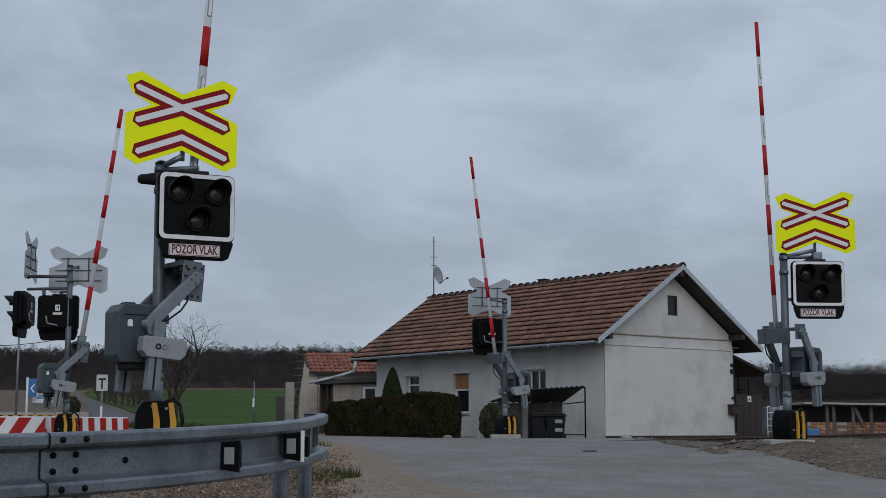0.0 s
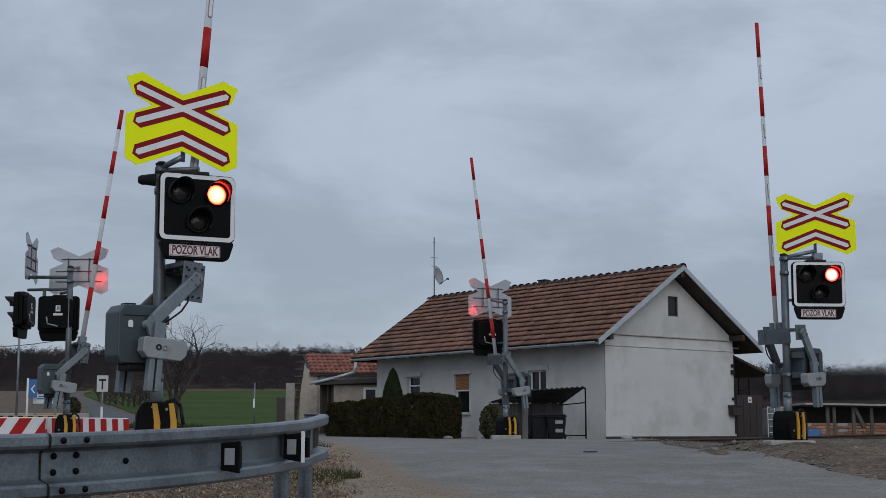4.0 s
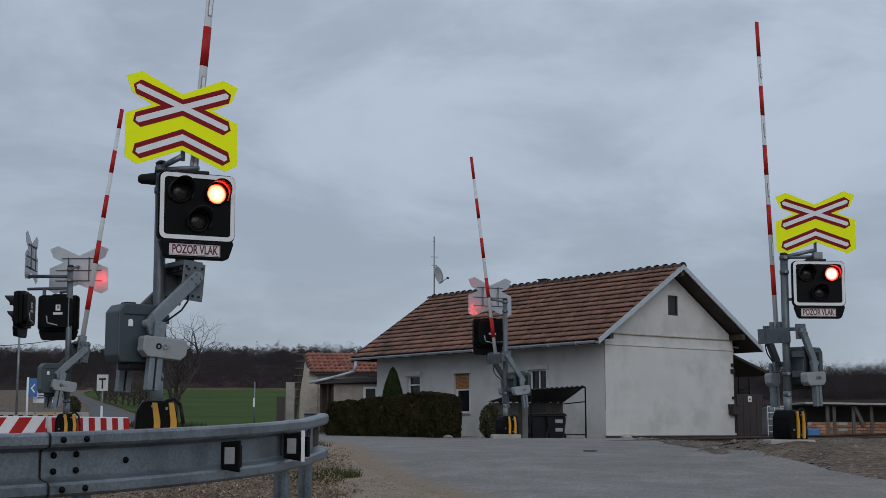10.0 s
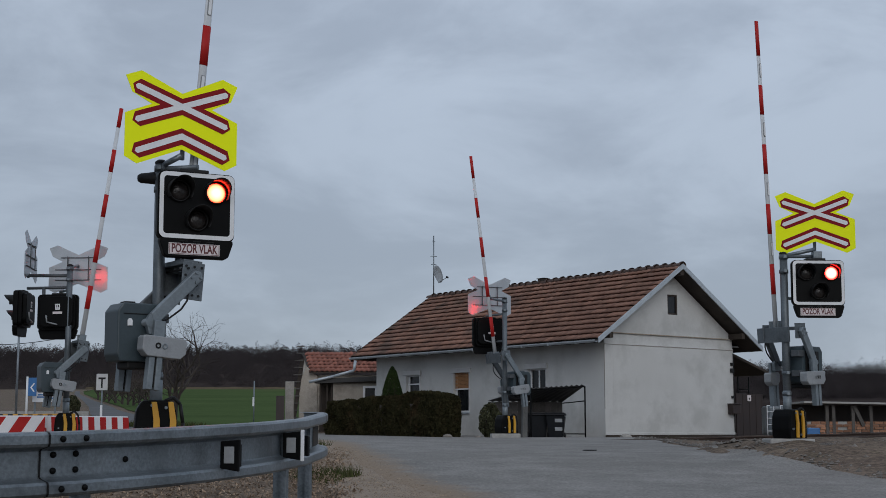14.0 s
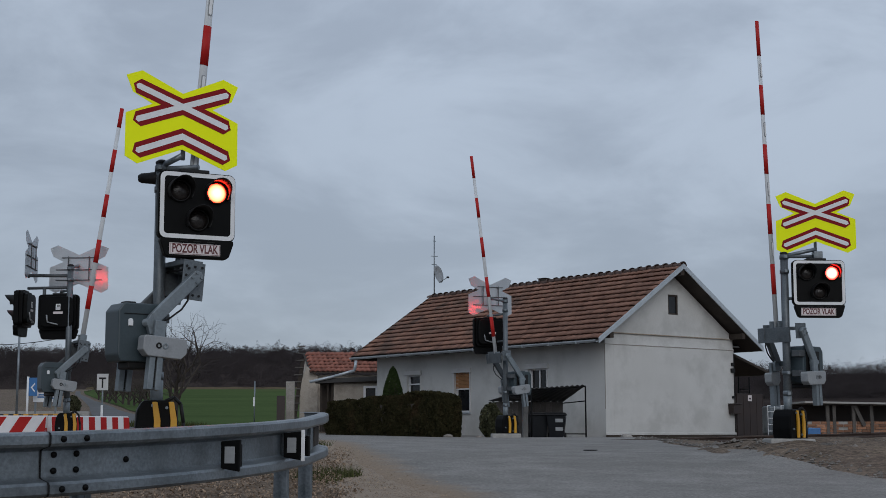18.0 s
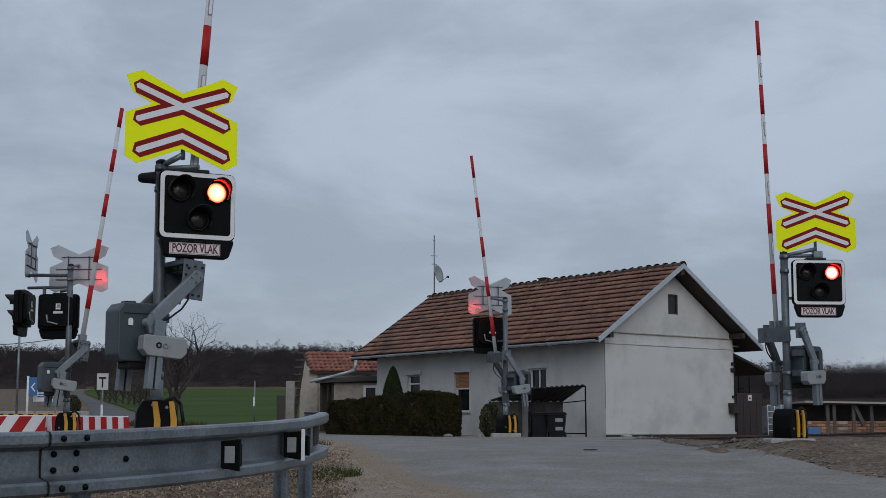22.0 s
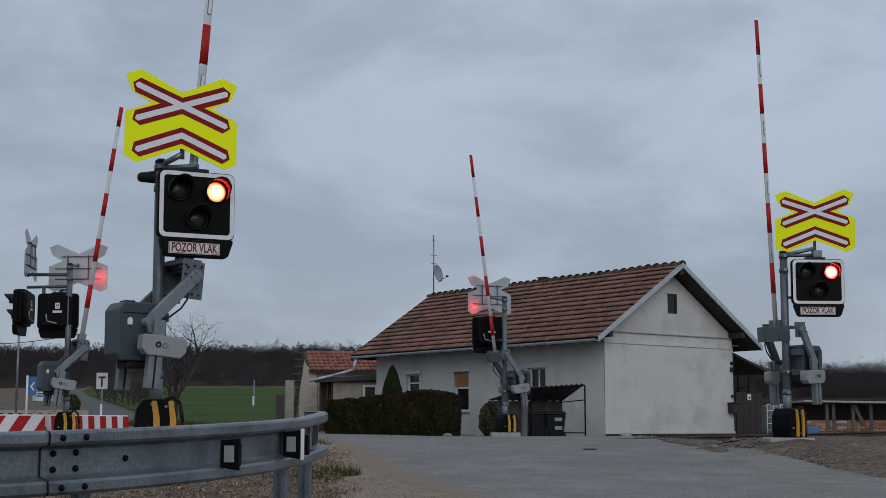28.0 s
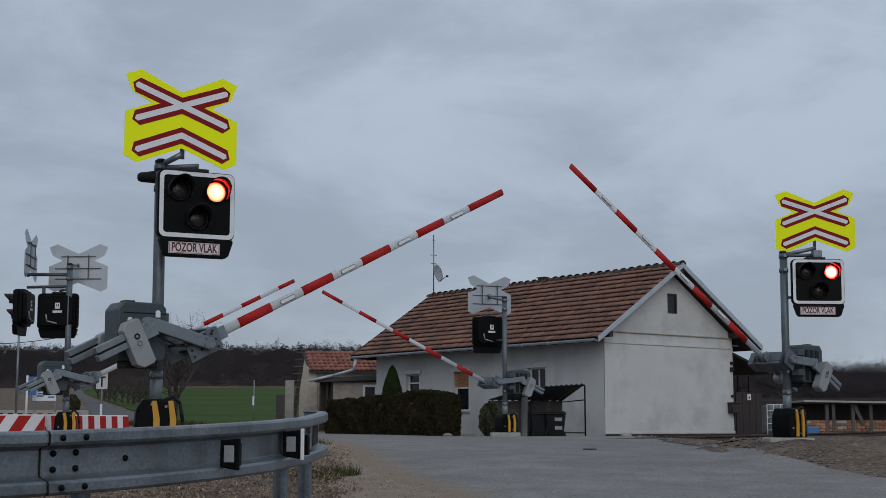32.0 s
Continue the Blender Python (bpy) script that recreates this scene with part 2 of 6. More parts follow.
# ---- mesh builders ----
def part(name, bm, mat, parent=None, label="", m=None, smooth=False):
    me = bpy.data.meshes.new(name)
    if smooth:
        for f in bm.faces:
            f.smooth = True
    bm.normal_update()
    bm.to_mesh(me)
    bm.free()
    for k in (mat if isinstance(mat, (list, tuple)) else [mat]):
        me.materials.append(k)
    ob = new(name, me)
    ob.parent = parent
    if m is not None:
        ob.matrix_basis = m
    if label:
        tagged(ob, label)
    return ob


def empty(name, m, label, category, group="", kind=""):
    ob = new(name)
    ob.matrix_basis = m
    return tagged(ob, label, category, group, kind)


def box(bm, x0, x1, y0, y1, z0, z1, bevel=0.0, m=None, mi=0):
    vs = [bm.verts.new((x, y, z)) for x in (x0, x1) for y in (y0, y1) for z in (z0, z1)]
    fs = []
    for q in ((0, 1, 3, 2), (4, 6, 7, 5), (0, 4, 5, 1), (2, 3, 7, 6), (0, 2, 6, 4), (1, 5, 7, 3)):
        f = bm.faces.new([vs[i] for i in q])
        f.material_index = mi
        fs.append(f)
    if m is not None:
        bmesh.ops.transform(bm, matrix=m, verts=vs)
    if bevel:
        bmesh.ops.bevel(bm, geom=list({e for f in fs for e in f.edges}), offset=bevel, segments=2, affect="EDGES", profile=0.5)
    return vs


def tube(bm, p, q, r0, r1=None, seg=12, cap=True, mi=0):
    p, q = Vector(p), Vector(q)
    r1 = r0 if r1 is None else r1
    d = (q - p).normalized()
    a = d.orthogonal().normalized()
    b = d.cross(a)
    rings = []
    for c, r in ((p, r0), (q, r1)):
        rings.append([bm.verts.new(c + (a * math.cos(2 * math.pi * i / seg) + b * math.sin(2 * math.pi * i / seg)) * r) for i in range(seg)])
    for i in range(seg):
        f = bm.faces.new((rings[0][i], rings[0][(i + 1) % seg], rings[1][(i + 1) % seg], rings[1][i]))
        f.smooth, f.material_index = seg > 6, mi
    if cap:
        bm.faces.new(rings[0][::-1]).material_index = mi
        bm.faces.new(rings[1]).material_index = mi
    return rings


def prism(bm, pts, y0, y1, bevel=0.0, mi=0):
    """A plate whose outline lies in x and z, from depth y0 to y1."""
    area = sum(pts[i][0] * pts[(i + 1) % len(pts)][1] - pts[(i + 1) % len(pts)][0] * pts[i][1] for i in range(len(pts)))
    if area < 0:
        pts = pts[::-1]
    a = [bm.verts.new((x, y0, z)) for x, z in pts]
    b = [bm.verts.new((x, y1, z)) for x, z in pts]
    fs = [bm.faces.new(a), bm.faces.new(b[::-1])]
    for i in range(len(pts)):
        j = (i + 1) % len(pts)
        fs.append(bm.faces.new((a[j], a[i], b[i], b[j])))
    for f in fs:
        f.material_index = mi
    if bevel:
        bmesh.ops.bevel(bm, geom=list({e for f in fs for e in f.edges}), offset=bevel, segments=2, affect="EDGES", profile=0.5)


def lathe(bm, prof, seg=20, axis="z", mi=0):
    """Turns a profile of (radius, along) pairs round an axis."""
    rings = []
    for r, h in prof:
        ring = []
        for i in range(seg):
            a = 2 * math.pi * i / seg
            c, s = math.cos(a) * r, math.sin(a) * r
            ring.append(bm.verts.new((c, s, h) if axis == "z" else (c, h, -s) if axis == "y" else (h, c, s)))
        rings.append(ring)
    for k in range(len(rings) - 1):
        for i in range(seg):
            j = (i + 1) % seg
            f = bm.faces.new((rings[k][i], rings[k][j], rings[k + 1][j], rings[k + 1][i]))
            f.smooth, f.material_index = True, mi
    return rings


def B():
    return bmesh.new()


def rounded(w, h, r, n=4):
    pts = []
    for cx, cz, a0 in ((w / 2 - r, h / 2 - r, 0), (-w / 2 + r, h / 2 - r, 90), (-w / 2 + r, -h / 2 + r, 180), (w / 2 - r, -h / 2 + r, 270)):
        for i in range(n + 1):
            a = radians(a0 + 90 * i / n)
            pts.append((cx + r * math.cos(a), cz + r * math.sin(a)))
    return pts


def words(name, text, size, mat, parent, m, label="", thick=0.001, width=None):
    cu = bpy.data.curves.new(name, "FONT")
    cu.body, cu.size, cu.extrude, cu.offset = text, size, thick, 0.0027
    cu.align_x, cu.align_y = "CENTER", "CENTER"
    tmp = bpy.data.objects.new(name, cu)
    scene.collection.objects.link(tmp)
    me = bpy.data.meshes.new_from_object(tmp.evaluated_get(bpy.context.evaluated_depsgraph_get()))
    bpy.data.objects.remove(tmp)
    bpy.data.curves.remove(cu)
    if width:
        xs = [v.co.x for v in me.vertices]
        k = width / (max(xs) - min(xs))
        for v in me.vertices:
            v.co.x *= k
    me.materials.clear()
    me.materials.append(mat)
    ob = new(name, me)
    ob.parent, ob.matrix_basis = parent, m
    if label:
        tagged(ob, label)
    return ob


# ---- ground, road and rails ----
HEIGHTS = [(-80, 0.0), (9, 0.0), (13, 0.06), (18, 0.15), (23, 0.13), (28, 0.03), (33, -0.14), (40, -0.36), (50, -0.5), (75, -0.55),
           (130, -0.6), (320, 1.6), (400, 2.4), (700, 2.9), (4000, 3.4)]


def mound(x, y):
    """The small rises on which the two nearer signals stand."""
    if x < -1.0 and 7 < y < 18:
        return 0.42 * math.exp(-((x + 3.0) / 1.15) ** 2 - ((y - 12.3) / 1.5) ** 2) * min(1.0, (-1.0 - x) / 0.5)
    dip = -0.14 * min(1.0, max(0.0, (x - 4.2) / 1.6)) * min(1.0, max(0.0, (y - 19.0) / 3.0)) * min(1.0, max(0.0, (44.0 - y) / 6.0))
    if not (3.6 < x < 9 and 13 < y < 24):
        return dip
    side = min(1.0, max(0.0, (x - 3.5 - max(0.0, 19.0 - y) * 0.11) / 0.7))
    return dip + 0.165 * side * side * (3 - 2 * side) * math.exp(-((y - 18.3) / 1.9) ** 2) * math.exp(-max(0.0, (x - 5.5) / 2.0) ** 2)


def gz(x, y):
    for (a, za), (b, zb) in zip(HEIGHTS, HEIGHTS[1:]):
        if y <= b:
            k = max(0.0, (y - a) / (b - a))
            k = k * k * (3 - 2 * k) if y < 60 else k
            return za + (zb - za) * k + mound(x, y)
    return HEIGHTS[-1][1]


def spaced(a, b, n):
    return [a + (b - a) * i / n for i in range(n + 1)]


YS = sorted(set(spaced(-80, 4, 14) + spaced(4, 44, 100) + spaced(44, 80, 30) + spaced(80, 400, 20) + spaced(400, 800, 12) + [1500, 4000]))
XS = sorted(set(spaced(-2000, -120, 8) + spaced(-120, -14, 20) + spaced(-14, 14, 80) + spaced(14, 120, 20) + spaced(120, 2000, 8)))


def sheet(bm, xs, ys, z):
    rows = [[bm.verts.new((x, y, z(x, y))) for x in xs] for y in ys]
    for j in range(len(ys) - 1):
        for i in range(len(xs) - 1):
            bm.faces.new((rows[j][i], rows[j][i + 1], rows[j + 1][i + 1], rows[j + 1][i])).smooth = True


ROAD = [(-60, 0.6, 8.0), (9, 0.1, 5.6), (12.1, -0.05, 4.75), (13.4, -0.45, 4.5), (15.4, -0.85, 4.25), (17.6, -1.2, 3.95), (19.9, -1.55, 3.7),
        (22, -1.8, 3.65), (26, -2.8, 3.9), (30, -4.0, 4.6), (35, -6.0, 6.4), (40, -8.0, 4.4), (46, -9.6, 1.0), (52, -12.3, -7.5), (70, -17.6, -14.6),
        (104, -26.8, -23.6), (145, -37.6, -35.1), (190, -50.2, -48.8), (260, -70.3, -69.2), (320, -86.2, -85.2)]


def road_gap(x, y):
    """Metres from the road's edge: positive outside."""
    for (ya, la, ra), (yb, lb, rb) in zip(ROAD, ROAD[1:]):
        if y <= yb:
            k = (y - ya) / (yb - ya)
            return max(la + (lb - la) * k - x, x - ra - (rb - ra) * k)
    return 5.0


def rough_ground(x, y):
    z = gz(x, y)
    if y < 45 and abs(x) < 30:
        gap = road_gap(x, y) - (0.7 if x < 0.5 and 8 < y < 16 else 0.35 if x < 0.5 and 16 <= y < 24 else 0)
        near = min(1.0, max(0.0, gap) / 0.6)
        z += near * (0.03 + 0.04 * noise.noise((x * 1.7, y * 1.7, 0)) + 0.02 * noise.noise((x * 6, y * 6, 5)))
        return z - (0.004 if road_gap(x, y) > -0.45 else 0.03)
    return z - 0.02


bm = B()
sheet(bm, XS, YS, rough_ground)
tagged(part("ground", bm, M_GROUND), "bare brown soil with dry grass and dead leaves", "ground", kind="structure")


def ribbon(rows, lift, n=10, step=0.25):
    bm = B()
    out = []
    for (ya, la, ra), (yb, lb, rb) in zip(rows, rows[1:]):
        k = max(1, int((yb - ya) / step)) if yb < 60 else 6
        for i in range(k):
            t = i / k
            out.append((ya + (yb - ya) * t, la + (lb - la) * t, ra + (rb - ra) * t))
    out.append(rows[-1])
    prev = None
    for y, a, b in out:
        wob = 0.13 * noise.noise((y * 1.1, 3.3, lift * 90)) + 0.07 * noise.noise((y * 4.3, 1.3, lift * 90)) if y < 40 else 0
        cur = []
        for i in range(n + 1):
            x = a + wob + (b - a - 2 * wob) * i / n
            cur.append(bm.verts.new((x, y, gz(x, y) + lift)))
        if prev:
            for i in range(n):
                bm.faces.new((prev[i], prev[i + 1], cur[i + 1], cur[i])).smooth = True
        prev = cur
    return bm


NEAR = [r for r in ROAD if r[0] <= 52]
FAR = [r for r in ROAD if r[0] >= 52]
tagged(part("far_road", ribbon(FAR, 0.009, 6), M_ASPHALT_D), "narrow dark asphalt road running off past the field", "road", kind="structure")
road = part("road", ribbon(NEAR, 0.007, 40), M_ASPHALT)
dust = road.data.attributes.new("dust", "FLOAT", "POINT")
for v in road.data.vertices:
    x, y = v.co.x, v.co.y
    reach = 0.85 if x < 1 else 0.5
    dust.data[v.index].value = max(0.0, 1.0 + road_gap(x, y) / reach) * (1.0 if x < 1 else 0.35) if y < 27 else 0.0
tagged(road, "worn grey asphalt road over the level crossing", "road", kind="structure")

FIELD = [(56, -10.8, 8), (70, -13.7, 8), (104, -22.8, 7), (145, -34.2, 6), (190, -47.9, 6), (260, -68.4, 5), (320, -84.4, 4), (396, -100, 4)]
tagged(part("field", ribbon(FIELD, 0.05, 24, 2.0), M_FIELD), "flat green field of winter crop", "field", kind="structure")


# ---- crossing signals with their barriers ----
PANEL = [(0, 0.12), (0.37, 0.29), (0.51, 0.235), (0.45, 0.09), (0.275, 0.0), (0.51, -0.10), (0.51, -0.485), (0.40, -0.545), (0, -0.385)]
PANEL = PANEL + [(-x, z) for x, z in PANEL[-2:0:-1]]


def bar_outline(p, q, w):
    p, q = Vector(p), Vector(q)
    d = (q - p).normalized()
    s = Vector((-d.y, d.x)) * w / 2
    return [tuple(v) for v in (p - d * w * 0.35, p + s, q + s, q + d * w * 0.35, q - s, p - s)]


def chevron(w, end, top):
    a = Vector((0, top))
    b = Vector((end, top - end * 0.40))
    d = (b - a).normalized()
    s = Vector((-d.y, d.x)) * w / 2
    k = w / 2 / abs(d.x)
    right = [b + s, b + d * w * 0.35, b - s]
    return [(0, top + k)] + [tuple(v) for v in right] + [(0, top - k)] + [(-v.x, v.y) for v in reversed(right)]


def crossbuck(parent, m):
    bm = B()
    prism(bm, PANEL, -0.004, 0.0)
    panel = part("cross_panel", bm, [M_YEL, M_ALUB], parent, "fluorescent yellow double crossbuck panel", m)
    for p in panel.data.polygons:
        p.material_index = 0 if p.normal.y < -0.5 else 1
    for w, mat, y, nm in ((0.138, M_DRED, -0.006, "red_bar"), (0.052, M_WHITE, -0.0075, "white_bar")):
        e = 0.40 if nm == "red_bar" else 0.405
        dz = 0.37
        for s in (1, -1):
            bm = B()
            yy = y - (0.0006 if s > 0 else 0)
            prism(bm, bar_outline((-e, e * dz * s), (e, -e * dz * s), w), yy, yy + 0.0012)
            part(nm, bm, mat, panel)
        bm = B()
        prism(bm, chevron(w, 0.40, -0.268), y, y + 0.0012)
        part(nm, bm, mat, panel)
    for z, k in ((0.07, 0.30), (-0.14, 0.40), (-0.32, 0.40)):
        bm = B()
        box(bm, -k, k, 0.002, 0.022, z - 0.007, z + 0.007, 0.003)
        part("stiffener", bm, M_STIFF, panel)
    for x in (-0.18, 0.18):
        bm = B()
        box(bm, x - 0.007, x + 0.007, 0.022, 0.04, -0.32, 0.09, 0.003)
        part("stiffener", bm, M_STIFF, panel)
    return panel


M_ALUB = surf("bare_aluminium_back", (0.38, 0.405, 0.43), (0.47, 0.50, 0.525), 3, 0.42, 0.9, 0.03, 50)
M_STIFF = surf("dull_steel", (0.056, 0.0624, 0.0672), (0.096, 0.104, 0.112), 6, 0.55, 0.3, 0.05, 60)
M_PLATE = surf("white_plate", (0.629, 0.5695, 0.5695), (0.68, 0.6205, 0.6205), 4, 0.5, 0, 0.02, 60)
LAMPS = []
ARMS = []
BOOM_LAMPS = []


def visor(bm, r, length, seg=18):
    a = []
    for i in range(seg + 1):
        t = radians(-35 + 250 * i / seg)
        k = 0.45 + 0.55 * max(0.0, math.sin(t)) ** 0.7
        c, s = math.cos(t), math.sin(t)
        a.append([(c * r, 0, s * r), (c * r * 1.02, -length * k, s * r * 1.02), (c * (r + .006) * 1.02, -length * k, s * (r + .006) * 1.02), (c * (r + .006), 0, s * (r + .006))])
    vs = [[bm.verts.new(p) for p in q] for q in a]
    for i in range(seg):
        for k in range(3):
            f = bm.faces.new((vs[i][k], vs[i + 1][k], vs[i + 1][k + 1], vs[i][k + 1]))
            f.smooth = True


def signal_head(parent, m, lit=None):
    bm = B()
    prism(bm, rounded(0.64, 0.55, 0.05), -0.015, 0.0)
    prism(bm, rounded(0.695, 0.605, 0.06), 0.001, 0.06)
    prism(bm, [(-0.325, -0.2945), (0.325, -0.2945), (0.33, -0.32), (0.29, -0.44), (0.26, -0.462), (-0.26, -0.462), (-0.29, -0.44), (-0.33, -0.32)], -0.03, 0.05, 0.008)
    prism(bm, rounded(0.62, 0.60, 0.07), 0.06, 0.12)
    prism(bm, rounded(0.56, 0.52, 0.09), 0.12, 0.19, 0.01)
    head = part("signal_head", bm, M_BLACK, parent, "black three-lamp warning signal head", m)
    outer, inner = rounded(0.675, 0.585, 0.055), rounded(0.60, 0.51, 0.03)
    bm = B()
    n = len(outer)
    ring = [[bm.verts.new((x, y, z)) for x, z in o] for o, y in ((outer, 0.0), (outer, -0.022), (inner, -0.022), (inner, 0.0))]
    for k in range(4):
        for i in range(n):
            j = (i + 1) % n
            bm.faces.new((ring[k][i], ring[(k + 1) % 4][i], ring[(k + 1) % 4][j], ring[k][j]))
    bmesh.ops.recalc_face_normals(bm, faces=bm.faces[:])
    rim = part("white_border", bm, [M_WHITE, M_BLACK], head, "white rim")
    for p in rim.data.polygons:
        p.material_index = 0 if p.normal.y < -0.5 else 1
    for x, z, side in ((-0.165, 0.125, "left"), (0.165, 0.125, "right"), (0.0, -0.125, "low")):
        at = pose(x, -0.015, z)
        bm = B()
        visor(bm, 0.104, 0.20)
        part("visor", bm, M_VISOR, head, "", at)
        bm = B()
        lathe(bm, [(0.097, 0.0), (0.097, -0.03), (0.088, -0.034), (0.088, 0.0)], 24, "y")
        part("lamp_ring", bm, M_DARK, head, "", at)
        bm = B()
        if side == "low":
            lathe(bm, [(0.0001, -0.036), (0.03, -0.033), (0.06, -0.026), (0.086, -0.012), (0.086, 0.0)], 24, "y")
            part("lamp", bm, M_LENS, head, "dark unlit lens", at)
        else:
            lathe(bm, [(0.0001, -0.036), (0.03, -0.033), (0.06, -0.026), (0.086, -0.012), (0.087, 0.0)], 24, "y", 0)
            lathe(bm, [(0.087, 0.0), (0.086, 0.012), (0.06, 0.026), (0.03, 0.033), (0.0001, 0.036)], 24, "y", 1)
            lamp = part("lamp", bm, [lit or M_LIT, M_LENS], head, "red flashing lamp", at @ pose(0, 0, 0, 0, 0, 180))
            LAMPS.append((lamp, at, side))
    bm = B()
    box(bm, -0.252, 0.206, -0.036, -0.030, -0.437, -0.336, 0.002)
    plate = part("warning_plate", bm, M_PLATE, head, "white plate with dark red lettering")
    words("lettering", "POZOR VLAK", 0.104, M_LETTER, plate, pose(-0.023, -0.0375, -0.386, 90, 0, 0), "dark red lettering", 0.0008, 0.412)
    for x0, x1, z0, z1 in ((-0.246, 0.2, -0.432, -0.4285), (-0.246, 0.2, -0.3445, -0.341), (-0.246, -0.2425, -0.4285, -0.3445), (0.1965, 0.2, -0.4285, -0.3445)):
        bm = B()
        box(bm, x0, x1, -0.0375, -0.0362, z0, z1)
        part("plate_rim", bm, M_LETTER, plate)
    for x in (-0.12, 0.0, 0.12):
        bm = B()
        box(bm, x - 0.035, x + 0.035, -0.036, -0.028, -0.321, -0.313, 0.002)
        part("vent_slot", bm, M_DARK, head)
    bm = B()
    box(bm, -0.16, 0.1, -0.03, 0.1, 0.292, 0.325, 0.008)
    part("top_cover", bm, M_DARK, head)
    # back: label plates and hinge lever
    bm = B()
    box(bm, -0.07, 0.01, 0.19, 0.194, 0.03, 0.13, 0.002)
    part("label_plate", bm, M_WHITE, head, "small white label plate")
    bm = B()
    box(bm, -0.062, 0.002, 0.194, 0.1955, 0.055, 0.062)
    box(bm, -0.055, -0.036, 0.194, 0.1955, 0.072, 0.115)
    box(bm, -0.024, -0.012, 0.194, 0.1955, 0.072, 0.115)
    part("label_mark", bm, M_BLACK, head)
    bm = B()
    box(bm, -0.11, 0.05, 0.19, 0.193, -0.04, 0.0, 0.001)
    part("label_plate", bm, M_PLATE, head)
    bm = B()
    tube(bm, (-0.02, 0.22, -0.22), (0.14, 0.21, -0.18), 0.013, seg=8)
    tube(bm, (0.14, 0.21, -0.18), (0.16, 0.2, -0.06), 0.013, seg=8)
    tube(bm, (-0.02, 0.22, -0.22), (-0.02, 0.17, -0.22), 0.013, seg=8)
    part("lever", bm, M_ALU, head, "bent grey lever")
    return head


def bolt(bm, x, y, z, r=0.014, h=0.012):
    tube(bm, (x, y, z), (x, y - h, z), r, seg=6)


OVAL = 0.5


def oval(bm, y):
    """Flatten a round boom to its oval section."""
    for v in bm.verts:
        v.co.y = y + (v.co.y - y) * OVAL


